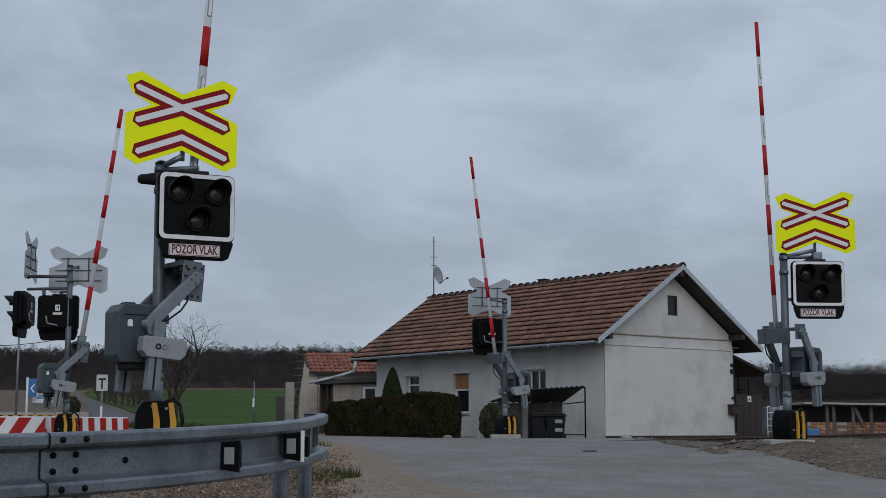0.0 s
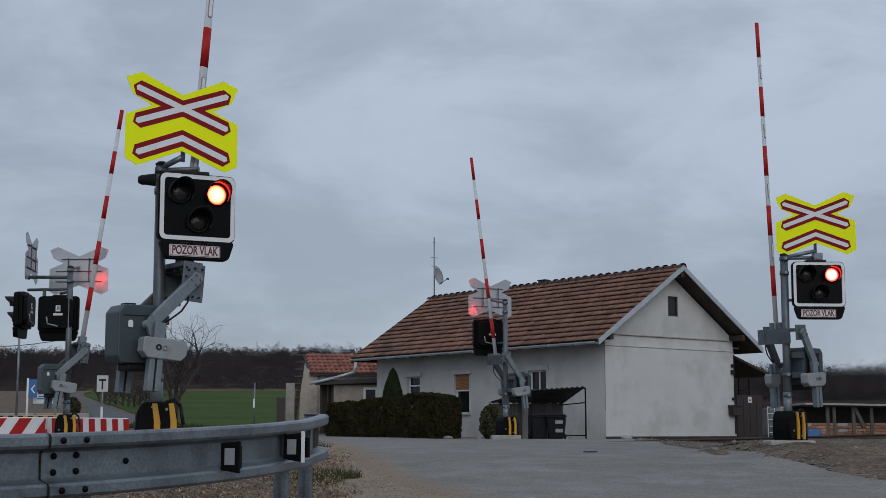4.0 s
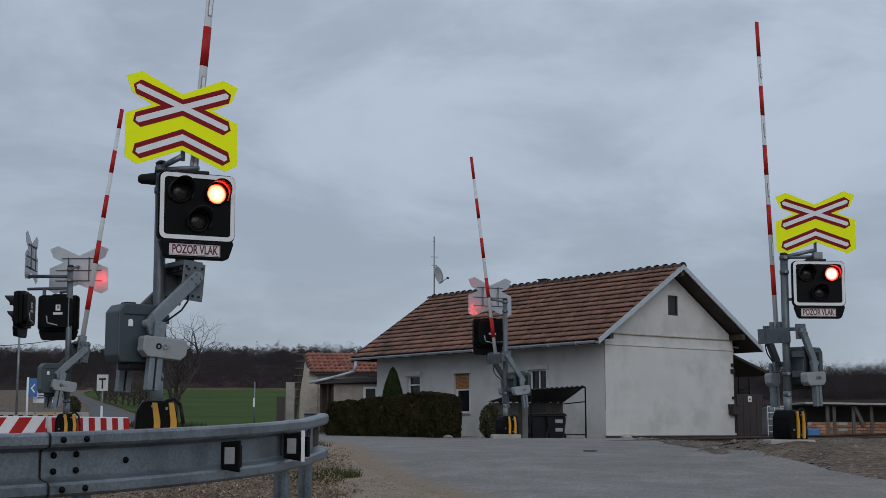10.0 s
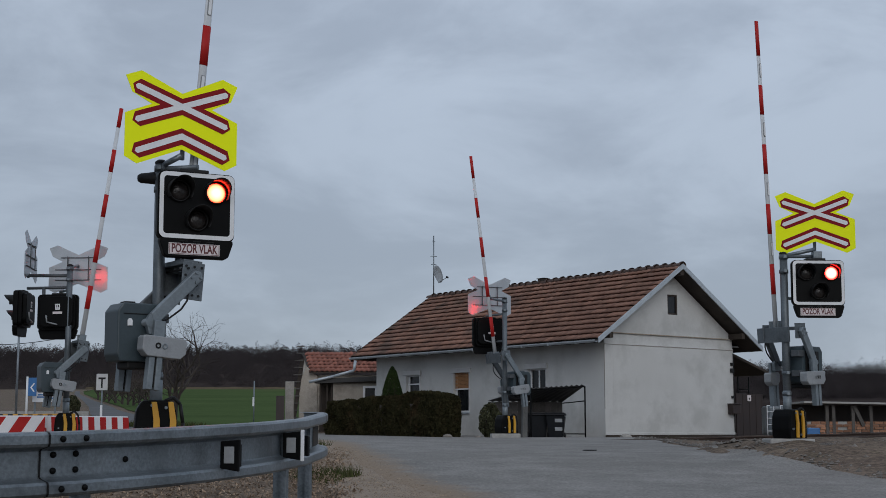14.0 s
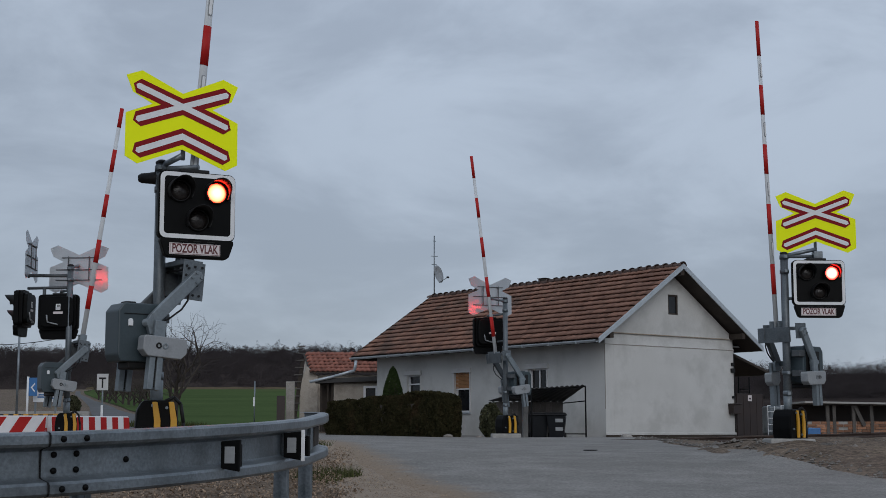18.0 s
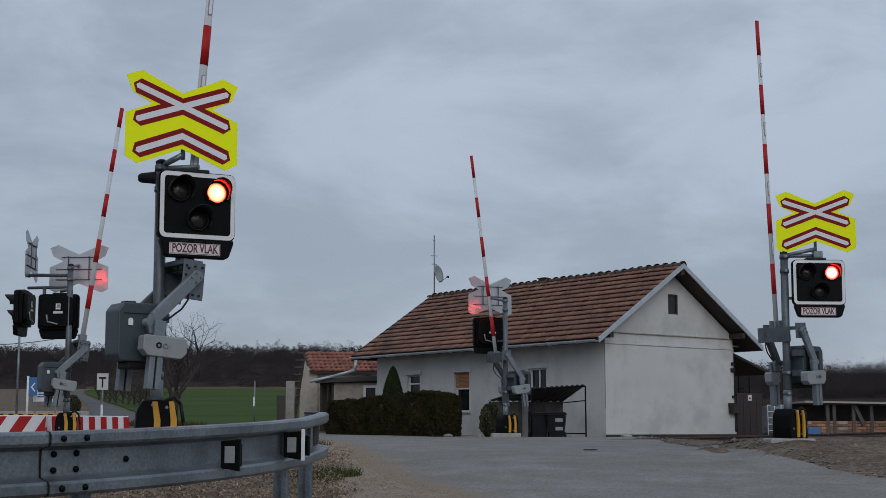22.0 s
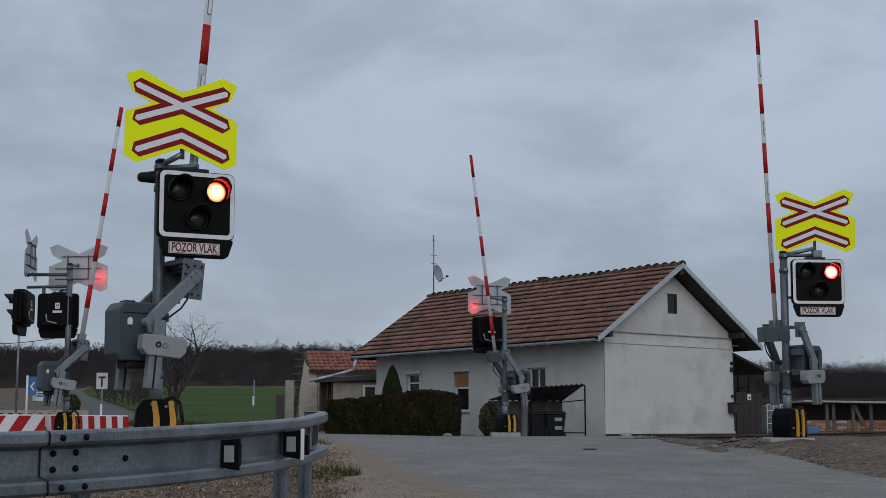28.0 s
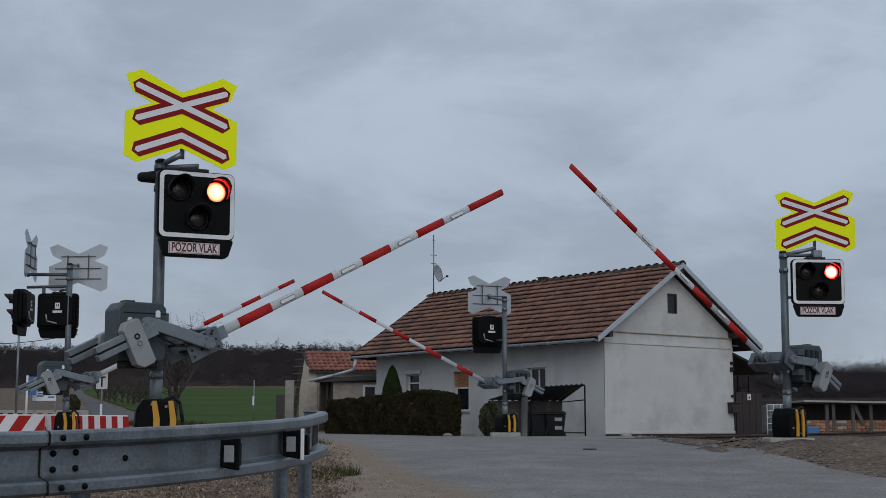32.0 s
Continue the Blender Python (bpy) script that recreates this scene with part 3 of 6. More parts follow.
def barrier_arm(parent, piv, h, reach, start, flip, tip, band, away, drop):
    """The swinging yoke: two side arms with counterweights, a cross bracket and the striped boom along x when shut."""
    lo, hi = (-0.36, 0.28) if flip else (-0.42, 0.11)
    out = 1 if flip != away else -1
    bm = B()
    tube(bm, (0, lo, 0), (0, hi, 0), 0.035, seg=14)
    arm = part("barrier_arm", bm, M_GALV, parent, "swinging barrier bracket of galvanised steel", piv)
    pa, pb = (0.44 - drop, 0.64 - drop) if flip else (0.25, 0.58)
    ba, bb = (lo - 0.04, hi - 0.18) if flip else (lo + 0.08, hi - 0.06)
    for x0, x1, y0, y1, z0, z1 in ((0.40 - drop, 0.60 - drop, ba, bb, -h - 0.08, -h - 0.045), (0.555 - drop, 0.60 - drop, ba, bb, -h - 0.04, -h + 0.10),
                                   (pa, pb, lo + 0.065, lo + 0.077, -h - 0.10, -h + 0.11), (pa, pb, hi - 0.064, hi - 0.052, -h - 0.10, -h + 0.12)):
        bm = B()
        box(bm, x0, x1, y0, y1, z0, z1, 0.004)
        part("bracket_plate", bm, M_MAST, arm)
    for x, z in () if flip else ((0.29, -0.06), (0.29, 0.0), (0.29, 0.07), (0.38, 0.07), (0.46, 0.08), (0.54, -0.07), (0.54, 0.0), (0.54, 0.08)):
        bm = B()
        bolt(bm, x, lo + 0.066, -h + z, 0.012, 0.008)
        part("bolt", bm, M_DARK, arm)
    for x, z in () if flip else ((0.30, 0.06), (0.38, -0.03), (0.52, 0.06)):
        bm = B()
        tube(bm, (x, lo + 0.05, -h + z), (x, hi - 0.04, -h + z), 0.011, seg=8)
        part("tie_rod", bm, M_DARK, arm)
    for y in (-0.215, -0.085):
        bm = B()
        box(bm, 0.50 - drop, start - 0.04, y - 0.006, y + 0.006, -h - 0.055, -h + 0.06, 0.003)
        part("boom_clamp", bm, M_GALV, arm)
    for y0, y1, f in ((lo, lo + 0.06, -1), (hi - 0.05, hi, 1)):
        bm = B()
        p, q = Vector((0.04, -0.05)), Vector((0.56 - drop if flip else 0.47, -h - (0 if flip else 0.02)))
        d = (q - p).normalized()
        n = Vector((-d.y, d.x)) * 0.056
        prism(bm, [tuple(v) for v in (p + n, q + n * 0.9, q + d * 0.03, q - n, p - n * 0.9, p - d * 0.03)], y0, y1, 0.008)
        # the arm on the far side takes the darker steel
        side = part("side_arm", bm, M_GALV if (f < 0) != flip else M_STIFF, arm, "grey steel side arm")
        bm = B()
        prism(bm, [(-0.10, -0.11), (-0.10, -0.01), (0.0, 0.03), (0.07, 0.0), (0.07, -0.10), (0.0, -0.12)], y0 + 0.005, y1 - 0.005, 0.006)
        part("arm_root", bm, M_GALV, arm)
        for along, across in ((0.03, 0.03), (-0.03, 0.03), (0.03, -0.03), (-0.03, -0.03)):
            bm = B()
            c = q - d * 0.04 + d * along + n.normalized() * across
            bolt(bm, c.x, y0 if f < 0 else y1 + 0.012, c.y)
            part("bolt", bm, M_GALV, arm)
        yc = y0 - 0.05 if f < 0 else y1 - 0.02
        c = 0.05
        bm = B()
        w0, w1 = (-0.325, 0.08) if (f < 0) != flip else (-0.19, 0.01)
        prism(bm, [(-0.29, w0 + c), (-0.29 + c, w0), (-0.115 - c * 0.4, w0), (-0.115, w0 + c * 0.4), (-0.115, w1 - c * 0.4),
                   (-0.115 - c * 0.4, w1), (-0.29 + c, w1), (-0.29, w1 - c)], yc - 0.03, yc + 0.085, 0.008)
        part("counterweight", bm, M_ALU, arm, "light grey octagonal counterweight")
        for z, mt in ((-0.12, M_GALV), (-0.06, M_DARK)):
            bm = B()
            tmp = lathe(bm, [(0.026, 0.006), (0.026, -0.006), (0.013, -0.006), (0.013, 0.006)], 16, "y")
            bmesh.ops.translate(bm, verts=[v for r in tmp for v in r], vec=(-0.195, yc - 0.03 if f < 0 else yc + 0.085, z))
            part("end_cap", bm, mt, arm)
        for z0, z1 in ((-0.122, -0.07), (-0.052, 0.0)):
            bm = B()
            box(bm, -0.565, -0.265, yc - 0.01, yc + 0.065, z0, z1, 0.005)
            part("weight_bar", bm, M_GALV, arm)
        bm = B()
        box(bm, -0.545, -0.27, yc + 0.005, yc + 0.045, -0.072, -0.05)
        part("bar_slot", bm, M_DARK, arm)
        bm = B()
        box(bm, -0.12, 0.02, yc + 0.01, yc + 0.05, -0.13, -0.03, 0.006)
        part("hinge_plate", bm, M_GALV, arm)
        if f < 0:
            bm = B()
            pts = [Vector((0.40 - 0.42 * t, y0 + 0.02, -h * 0.78 + (h * 0.62) * t - 0.13 * math.sin(math.pi * t))) for t in (0, 0.2, 0.4, 0.6, 0.8, 1.0)]
            for a, b in zip(pts, pts[1:]):
                tube(bm, a, b, 0.009, seg=6)
            part("cable", bm, M_DARK, arm, "black hanging cable")
    y = -0.15
    bm = B()
    tube(bm, (start - 0.24, y, -h), (reach, y, -h), 0.044, 0.034, 16)
    oval(bm, y)
    part("boom", bm, M_BOOM, arm, "white barrier boom")
    x, n = reach, 0
    while x > start + 0.15:
        w = tip if n == 0 else band
        if n % 2 == 0:
            a, b = max(start + 0.05, x - w), x + (0.004 if n == 0 else 0)
            r = lambda v: 0.046 - 0.010 * (v - start) / (reach - start)
            bm = B()
            tube(bm, (a, y, -h), (b, y, -h), r(a), r(b), 16)
            oval(bm, y)
            part("red_stripe", bm, M_RED, arm, "red reflective stripe")
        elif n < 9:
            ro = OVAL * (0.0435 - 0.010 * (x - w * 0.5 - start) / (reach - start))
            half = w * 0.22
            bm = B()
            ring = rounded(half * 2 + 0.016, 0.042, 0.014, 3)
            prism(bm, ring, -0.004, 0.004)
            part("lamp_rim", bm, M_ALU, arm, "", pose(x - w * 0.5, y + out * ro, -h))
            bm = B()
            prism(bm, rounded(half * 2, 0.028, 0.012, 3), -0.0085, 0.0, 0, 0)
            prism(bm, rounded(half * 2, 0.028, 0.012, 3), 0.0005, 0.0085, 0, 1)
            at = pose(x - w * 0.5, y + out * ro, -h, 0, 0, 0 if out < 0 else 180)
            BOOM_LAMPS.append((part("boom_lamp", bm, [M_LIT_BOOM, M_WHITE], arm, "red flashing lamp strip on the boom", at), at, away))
        x -= w
        n += 1
    ARMS.append(arm)
    return arm


def base_cover(parent, yaw):
    m = pose(0, 0, 0, 0, 0, yaw)
    bm = B()
    prism(bm, [(-0.17, 0.0), (0.17, 0.0), (0.185, 0.12), (0.172, 0.29), (0.12, 0.375), (-0.12, 0.375), (-0.172, 0.29), (-0.185, 0.12)], -0.135, 0.135, 0.022)
    cover = part("base_cover", bm, M_BLACK, parent, "black plastic base cover with amber stripes", m)
    for x in (0.0, 0.14):
        bm = B()
        prism(bm, [(x - 0.03, 0.01), (x + 0.025, 0.01), (x + 0.03, 0.20), (x + 0.0, 0.36), (x - 0.045, 0.36), (x - 0.025, 0.2)], -0.158, -0.135, 0.006)
        part("amber_stripe", bm, M_ORANGE, cover)
    for x, z in ((-0.14, 0.12), (-0.05, 0.33), (0.1, 0.31), (0.1, 0.05)):
        bm = B()
        bolt(bm, x * 0.8, -0.137, z, 0.014, 0.02)
        part("bolt", bm, M_GALV, cover)
    bm = B()
    pts = [(0.06, -0.1, 0.36), (0.14, -0.12, 0.40), (0.20, -0.13, 0.34), (0.225, -0.13, 0.18), (0.225, -0.13, 0.0)]
    for p, q in zip(pts, pts[1:]):
        tube(bm, p, q, 0.016, seg=8)
    part("cable", bm, M_DARK, cover)


def crossing_signal(label, x, y, zg, lean, phi, pz, h, reach, start, top, head, cross, cover_yaw, tip, band=0.405, lit=None, slab=0.1, away=False, drop=0.0):
    """head and cross: where they hang from the mast (x, y, height) and their turn."""
    th = empty("crossing_signal", pose(x, y, zg, 0, lean), label, "level crossing signal", "signals round the crossing")
    bm = B()
    box(bm, -0.30, 0.30, -0.19, 0.19, -slab - 0.35, -0.004, 0.02, pose(0, 0, 0, 0, 0, cover_yaw if cover_yaw < 20 else 4))
    part("plinth", bm, M_CONC, th, "pale concrete plinth")
    base_cover(th, cover_yaw)
    bm = B()
    tube(bm, (0, 0, 0.1), (0, 0, top - zg), 0.051, seg=20)
    part("mast", bm, M_MAST, th, "round galvanised steel mast")
    bm = B()
    tube(bm, (0, 0, 0.3), (0, 0, 0.62), 0.055, seg=20)
    part("mast_sleeve", bm, M_GALV, th)
    bm = B()
    lathe(bm, [(0.053, -0.02), (0.056, 0.0), (0.03, 0.02), (0.0001, 0.024)], 18)
    part("mast_cap", bm, M_DARK, th, "", pose(0, 0, top - zg))
    for z in (0.58, 0.85, top - zg - 0.06, top - zg - 0.25):
        bm = B()
        tube(bm, (0, 0, z - 0.025), (0, 0, z + 0.025), 0.060, seg=18)
        part("clamp", bm, M_MAST, th)
        bm = B()
        box(bm, -0.02, 0.02, -0.1, -0.06, z - 0.02, z + 0.02, 0.004)
        part("clamp_lug", bm, M_GALV, th)
    # drive cabinet beside the mast, round the pivot
    turn = pose(0, 0, pz - zg, 0, 0, phi)
    flip = phi > 180
    bm = B()
    prism(bm, [(-0.50, -0.33), (-0.525, -0.27), (-0.525, 0.10), (-0.475, 0.165), (-0.12, 0.165), (-0.08, 0.12), (-0.08, -0.30), (-0.11, -0.33)], -0.33, -0.06, 0.012)
    cab = part("drive_cabinet", bm, M_BOXG, th, "blue-grey barrier drive cabinet", turn @ pose(0, 0.26 if flip else 0, drop * 0.4))
    bm = B()
    box(bm, -0.475, -0.085, -0.338, -0.328, 0.07, 0.077, 0.002)
    part("lid_seam", bm, M_DARK, cab)
    for x0, z0 in ((-0.42, 0.0), (-0.165, 0.07)):
        bm = B()
        prism(bm, [(x0 - 0.021, z0 - 0.03), (x0 + 0.021, z0 - 0.03), (x0 + 0.021, z0 + 0.014), (x0 + 0.014, z0 + 0.028), (x0, z0 + 0.034), (x0 - 0.014, z0 + 0.028), (x0 - 0.021, z0 + 0.014)], -0.345, -0.325, 0.003)
        part("lock_cover", bm, M_WHITE, cab, "white lock cover")
    bm = B()
    box(bm, -0.43, -0.33, -0.25, -0.15, 0.16, 0.185, 0.008)
    part("hasp", bm, M_DARK, cab)
    bm = B()
    box(bm, -0.42, -0.14, -0.30, -0.09, -0.39, -0.325, 0.015)
    part("cabinet_foot", bm, M_DARK, cab)
    for i in range(3):
        bm = B()
        box(bm, -0.43 + 0.11 * i, -0.36 + 0.11 * i, -0.064, -0.05, -0.30, 0.10, 0.004)
        part("cabinet_rib", bm, M_DARK, cab)
    for z0 in (-0.24, 0.02):
        bm = B()
        box(bm, -0.10, 0.03, -0.16, -0.04, z0, z0 + 0.08, 0.006)
        part("bracket", bm, M_STIFF, cab)
    # head and crossbuck on their brackets
    hx, hy, hz, hyaw = head
    signal_head(th, pose(hx, hy, hz - zg, 0, 0, hyaw), lit)
    for p, q, r in (((-0.05, 0, hz - zg + 0.36), (hx, hy + 0.05, hz - zg + 0.36), 0.024), ((0, 0, hz - zg - 0.2), (hx * 0.8, hy + 0.1, hz - zg - 0.2), 0.02)):
        bm = B()
        tube(bm, p, q, r, seg=10)
        part("head_bracket", bm, M_MAST, th)
    if lit:
        bm = B()
        box(bm, hx - 0.06, hx + 0.06, hy - 0.02, hy + 0.1, hz - zg + 0.32, hz - zg + 0.42, 0.01)
        part("head_joint", bm, M_GALV_D, th)
    cx, cy, cz, cyaw = cross
    crossbuck(th, pose(cx, cy, cz - zg, 0, 0, cyaw))
    k = 1 if abs(cyaw) < 90 else -1
    bm = B()
    tube(bm, (-0.03, 0, top - zg - 0.05), (cx, cy + 0.035 * k, top - zg + 0.04), 0.026, seg=10)
    part("cross_bracket", bm, M_GALV_D, th)
    bm = B()
    tube(bm, (cx, cy + 0.045 * k, top - zg), (cx, cy + 0.045 * k, cz - zg - 0.1), 0.02, seg=10)
    part("cross_bracket", bm, M_GALV_D, th)
    if zg > 0.45:
        bm = B()
        prof = [(0.0001, 0.09), (0.03, 0.088), (0.045, 0.06), (0.05, 0.0), (0.06, -0.08), (0.055, -0.09)]
        tmp = lathe(bm, prof, 16, "x")
        bmesh.ops.transform(bm, matrix=pose(-0.12, 0.02, top - zg - 0.14, 0, 0, 180), verts=[v for r in tmp for v in r])
        part("bell", bm, M_DARK, th, "dark grey warning bell")
    barrier_arm(th, turn @ pose(-0.28, 0, 0), h, reach, start, flip, tip, band, away, drop)
    return th


SIG = [
    crossing_signal("galvanised crossing signal with barrier beside the guardrail", -2.50, 11.9, 0.50, -0.31, 38.2, 1.52, 0.40, 4.43, 0.78, 2.99,
                    (0.345, -0.12, 2.568, 27), (0.205, -0.14, 3.46, 28), 15, 0.51, 0.375),
    crossing_signal("galvanised crossing signal with barrier on the track side", 4.521, 17.9, 0.355, 0.37, 219.9, 1.35, 0.25, 4.636, 0.606, 2.80,
                    (0.42, -0.12, 2.39, 0), (0.40, -0.12, 3.325, -12), 45, 0.475, 0.405, M_LIT_SIDE, drop=0.12),
    crossing_signal("galvanised crossing signal seen from behind by the house", 1.30, 28.4, 0.12, 0.07, 213.2, 1.239, 0.34, 4.78, 0.67, 2.93,
                    (-0.36, 0.38, 2.24, 202), (-0.30, 0.44, 3.145, 204), 34, 0.47, 0.42, away=True),
    crossing_signal("galvanised crossing signal with two signal heads seen from behind", -6.345, 23.0, 0.24, -0.40, 31.8, 1.279, 0.38, 4.745, 0.75, 3.12,
                    (-0.21, 0.14, 2.325, 180), (0.035, 0.40, 3.23, 180), 15, 0.35, away=True),
]


def second_head(th, zg):
    """A further head and crossbuck on an outrigger, turned to the side road."""
    signal_head(th, pose(-0.87, 0.1, 2.34 - zg, 0, 0, 272))
    crossbuck(th, pose(-0.70, 0.1, 3.37 - zg, 0, 0, 275))
    for p, q, r in (((0, 0, 2.90), (-0.76, 0.1, 2.92), 0.03), ((-0.74, 0.1, 2.88), (-0.74, 0.1, 3.3), 0.022), ((0, 0, 2.70), (-0.75, 0.1, 2.70), 0.026),
                    ((-0.45, 0.05, 2.72), (-0.45, 0.05, 2.0), 0.03)):
        bm = B()
        tube(bm, (p[0], p[1], p[2] - zg), (q[0], q[1], q[2] - zg), r, seg=10)
        part("outrigger", bm, M_STIFF, th, "dull galvanised side bracket")


second_head(SIG[3], 0.2)


# ---- house ----
M_LEDGE = surf("stained_ledge", (0.27, 0.2175, 0.1575), (0.42, 0.3825, 0.33), 3, 0.9, 0, 0.3, 25)
M_TRIM = surf("pale_trim", (0.47, 0.47, 0.465), (0.57, 0.57, 0.565), 3, 0.7, 0, 0.1, 30)

def wall_cells(bm, length, height, holes, thick, along="y", z0=0.0):
    """A wall with openings, as blocks between them: outer face at 0, running along one axis."""
    us = sorted({0.0, length, *[h[0] for h in holes], *[h[1] for h in holes]})
    for a, b in zip(us, us[1:]):
        c = (a + b) / 2
        cut = sorted([(h[2], h[3]) for h in holes if h[0] < c < h[1]])
        z = z0
        for lo, hi in cut + [(height, None)]:
            if lo > z:
                if along == "y":
                    box(bm, 0, thick, a, b, z, lo)
                else:
                    box(bm, a, b, 0, thick, z, lo)
            z = hi
            if hi is None:
                break


W_GABLE = 5.70
HOUSE = pose(4.76, 39.93, -0.405, 0, 0, 37.5)


def house():
    th = empty("house", HOUSE, "white plastered single-storey house with a red tiled roof", "house")
    L, W = 11.75, W_GABLE
    wins = [(9.12, 9.90, 1.0, 2.20, "A"), (6.38, 7.20, 0.87, 2.20, "B"), (2.58, 3.42, 0.95, 2.20, "C")]
    bm = B()
    wall_cells(bm, L, 3.24, [w[:4] for w in wins], 0.35)
    bmesh.ops.remove_doubles(bm, verts=bm.verts[:], dist=0.001)
    part("front_wall", bm, M_PLASTER, th, "white plastered front wall")
    bm = B()
    wall_cells(bm, W - 0.35, 2.86, [], 0.35, "x")
    bmesh.ops.translate(bm, verts=bm.verts[:], vec=(0.352, 0.0, 0))
    part("gable_wall", bm, M_PLASTER, th, "white plastered gable wall")
    # gable triangle with the attic window
    bm = B()
    mid = W / 2
    slope = 2.40 / 3.61
    zr = 5.29
    hole = (2.76, 3.20, 3.82, 4.44)
    cuts = [0, 1.2, hole[0], mid, hole[1], 4.4, W]
    roofz = lambda x: zr - 0.16 - slope * abs(x - mid)
    for a, b in zip(cuts, cuts[1:]):
        spans = [(2.862, hole[2]), (hole[3], None)] if hole[0] <= (a + b) / 2 <= hole[1] else [(2.862, None)]
        for lo, hi in spans:
            prism(bm, [(a, lo), (b, lo), (b, hi or roofz(b)), (a, hi or roofz(a))], 0.03, 0.30)
    part("gable_top", bm, M_PLASTER, th)
    bm = B()
    box(bm, -0.01, W, -0.02, 0.02, 3.145, 3.175, 0.004)
    part("gable_ledge", bm, M_LEDGE, th, "rust-stained plaster ledge")
    bm = B()
    box(bm, 0.0, W, -0.012, 0.005, 2.80, 2.822, 0.003)
    part("gable_ledge", bm, M_BASE, th, "dark cracked plaster ledge")
    # thin darker strip up the wall's corner
    bm = B()
    box(bm, -0.004, 0.004, -0.003, 0.02, 0.9, 2.8)
    part("corner_crack", bm, M_BASE, th, "thin darker strip at the wall's corner")
    bm = B()
    box(bm, W - 0.35, W, 0.352, L, 0, 3.24)
    box(bm, 0.352, W - 0.352, L - 0.35, L, 0, 2.86)
    prism(bm, [(0.36, 2.862), (W - 0.36, 2.862), (W - 0.36, roofz(W - 0.36)), (mid, roofz(mid)), (0.36, roofz(0.36))], L - 0.3, L - 0.03)
    part("rear_wall", bm, M_PLASTER, th)
    bm = B()
    box(bm, -0.03, W + 0.02, -0.03, 0.0, -0.2, 0.22, 0.01)
    part("plinth", bm, M_PLASTER, th, "weathered plaster plinth")
    # dark strip along the foot of the gable wall
    bm = B()
    box(bm, -0.035, W + 0.02, -0.045, -0.031, -0.2, 0.15, 0.004)
    part("damp_strip", bm, M_WOOD, th, "dark strip at the foot of the wall")
    # windows
    for y0, y1, z0, z1, kind in wins:
        bm = B()
        for a, b, c, d in ((y0, y1, z0, z0 + 0.06), (y0, y1, z1 - 0.06, z1), (y0, y0 + 0.07, z0 + 0.06, z1 - 0.06), (y1 - 0.07, y1, z0 + 0.06, z1 - 0.06),
                           ((y0 + y1) / 2 - 0.022, (y0 + y1) / 2 + 0.022, z0 + 0.06, z1 - 0.06))[:5 if kind == "C" else 4]:
            box(bm, 0.09, 0.15, a, b, c, d)
        wnd = part("window", bm, M_WHITE, th, "white framed window")
        bm = B()
        box(bm, 0.12, 0.13, y0 + 0.05, y1 - 0.05, z0 + 0.05, z1 - 0.05)
        part("pane", bm, M_GLASS, wnd, "dark glass")
        bm = B()
        for a, b, c, d in ((y0 - 0.05, y0, z0, z1 - 0.02), (y1, y1 + 0.09, z0, z1 - 0.02)):
            bm = B()
            box(bm, -0.025, 0.01, a, b, c, d, 0.006)
            part("surround", bm, M_TRIM, wnd, "dull white window surround")
        bm = B()
        box(bm, -0.07, 0.01, y0 - 0.10, y1 + 0.12, z1 - 0.02, z1 + 0.13, 0.012)
        part("roller_box", bm, M_TRIM, wnd, "dull white roller blind box")
        if kind == "C":
            continue
        bm = B()
        zb = z1 - (0.56 if kind == "B" else 0.33)
        box(bm, 0.05, 0.08, y0 + 0.01, y1 - 0.01, zb - 0.02, zb + 0.025, 0.004)
        part("blind_rail", bm, M_WHITE, wnd)
        bm = B()
        box(bm, -0.06, 0.1, y0 - 0.06, y1 + 0.06, z0 - 0.05, z0, 0.006)
        part("sill", bm, M_ZINC, wnd)
        if kind == "B":
            bm = B()
            for i in range(12):
                box(bm, 0.06, 0.075, y0 + 0.01, y1 - 0.01, z1 - 0.045 * (i + 1), z1 - 0.045 * i - 0.006)
            part("roller_blind", bm, M_BLIND, wnd, "half lowered orange roller blind")
    bm = B()
    for a, b, c, d in ((hole[0], hole[1], hole[2], hole[2] + 0.05), (hole[0], hole[1], hole[3] - 0.05, hole[3]), (hole[0], hole[0] + 0.05, hole[2], hole[3]), (hole[1] - 0.05, hole[1], hole[2], hole[3])):
        box(bm, a, b, 0.05, 0.1, c, d)
    wnd = part("attic_window", bm, M_WOOD, th, "small dark attic window")
    bm = B()
    box(bm, hole[0], hole[1], 0.08, 0.09, hole[2], hole[3])
    part("pane", bm, M_GLASS, wnd)
    # roof boards
    x0, y0, y1, yr = -0.76, -0.54, 12.24, 12.24
    ze = zr - slope * 3.61
    t = 0.10
    bm = B()
    f = [bm.verts.new(p) for p in ((x0, y0, ze), (x0, y1, ze), (mid, yr, zr), (mid, y0, zr))]
    g = [bm.verts.new((v.co.x, v.co.y, v.co.z - t)) for v in f]
    xb = W - x0
    h = [bm.verts.new(p) for p in ((xb, y0, ze), (xb, y1, ze))]
    hb = [bm.verts.new((v.co.x, v.co.y, v.co.z - t)) for v in h]
    for q in ((f[0], f[3], f[2], f[1]), (f[3], h[0], h[1], f[2]), (f[1], f[2], h[1]), (g[0], g[1], g[2], g[3]), (g[3], g[2], hb[1], hb[0]), (g[1], hb[1], g[2]),
              (f[0], f[1], g[1], g[0]), (h[0], hb[0], hb[1], h[1]), (f[0], g[0], g[3], f[3]), (f[3], g[3], hb[0], h[0]), (f[1], h[1], hb[1], g[1])):
        bm.faces.new(q)
    roof = part("roof", bm, M_WOOD, th, "red clay tile roof on dark boards")
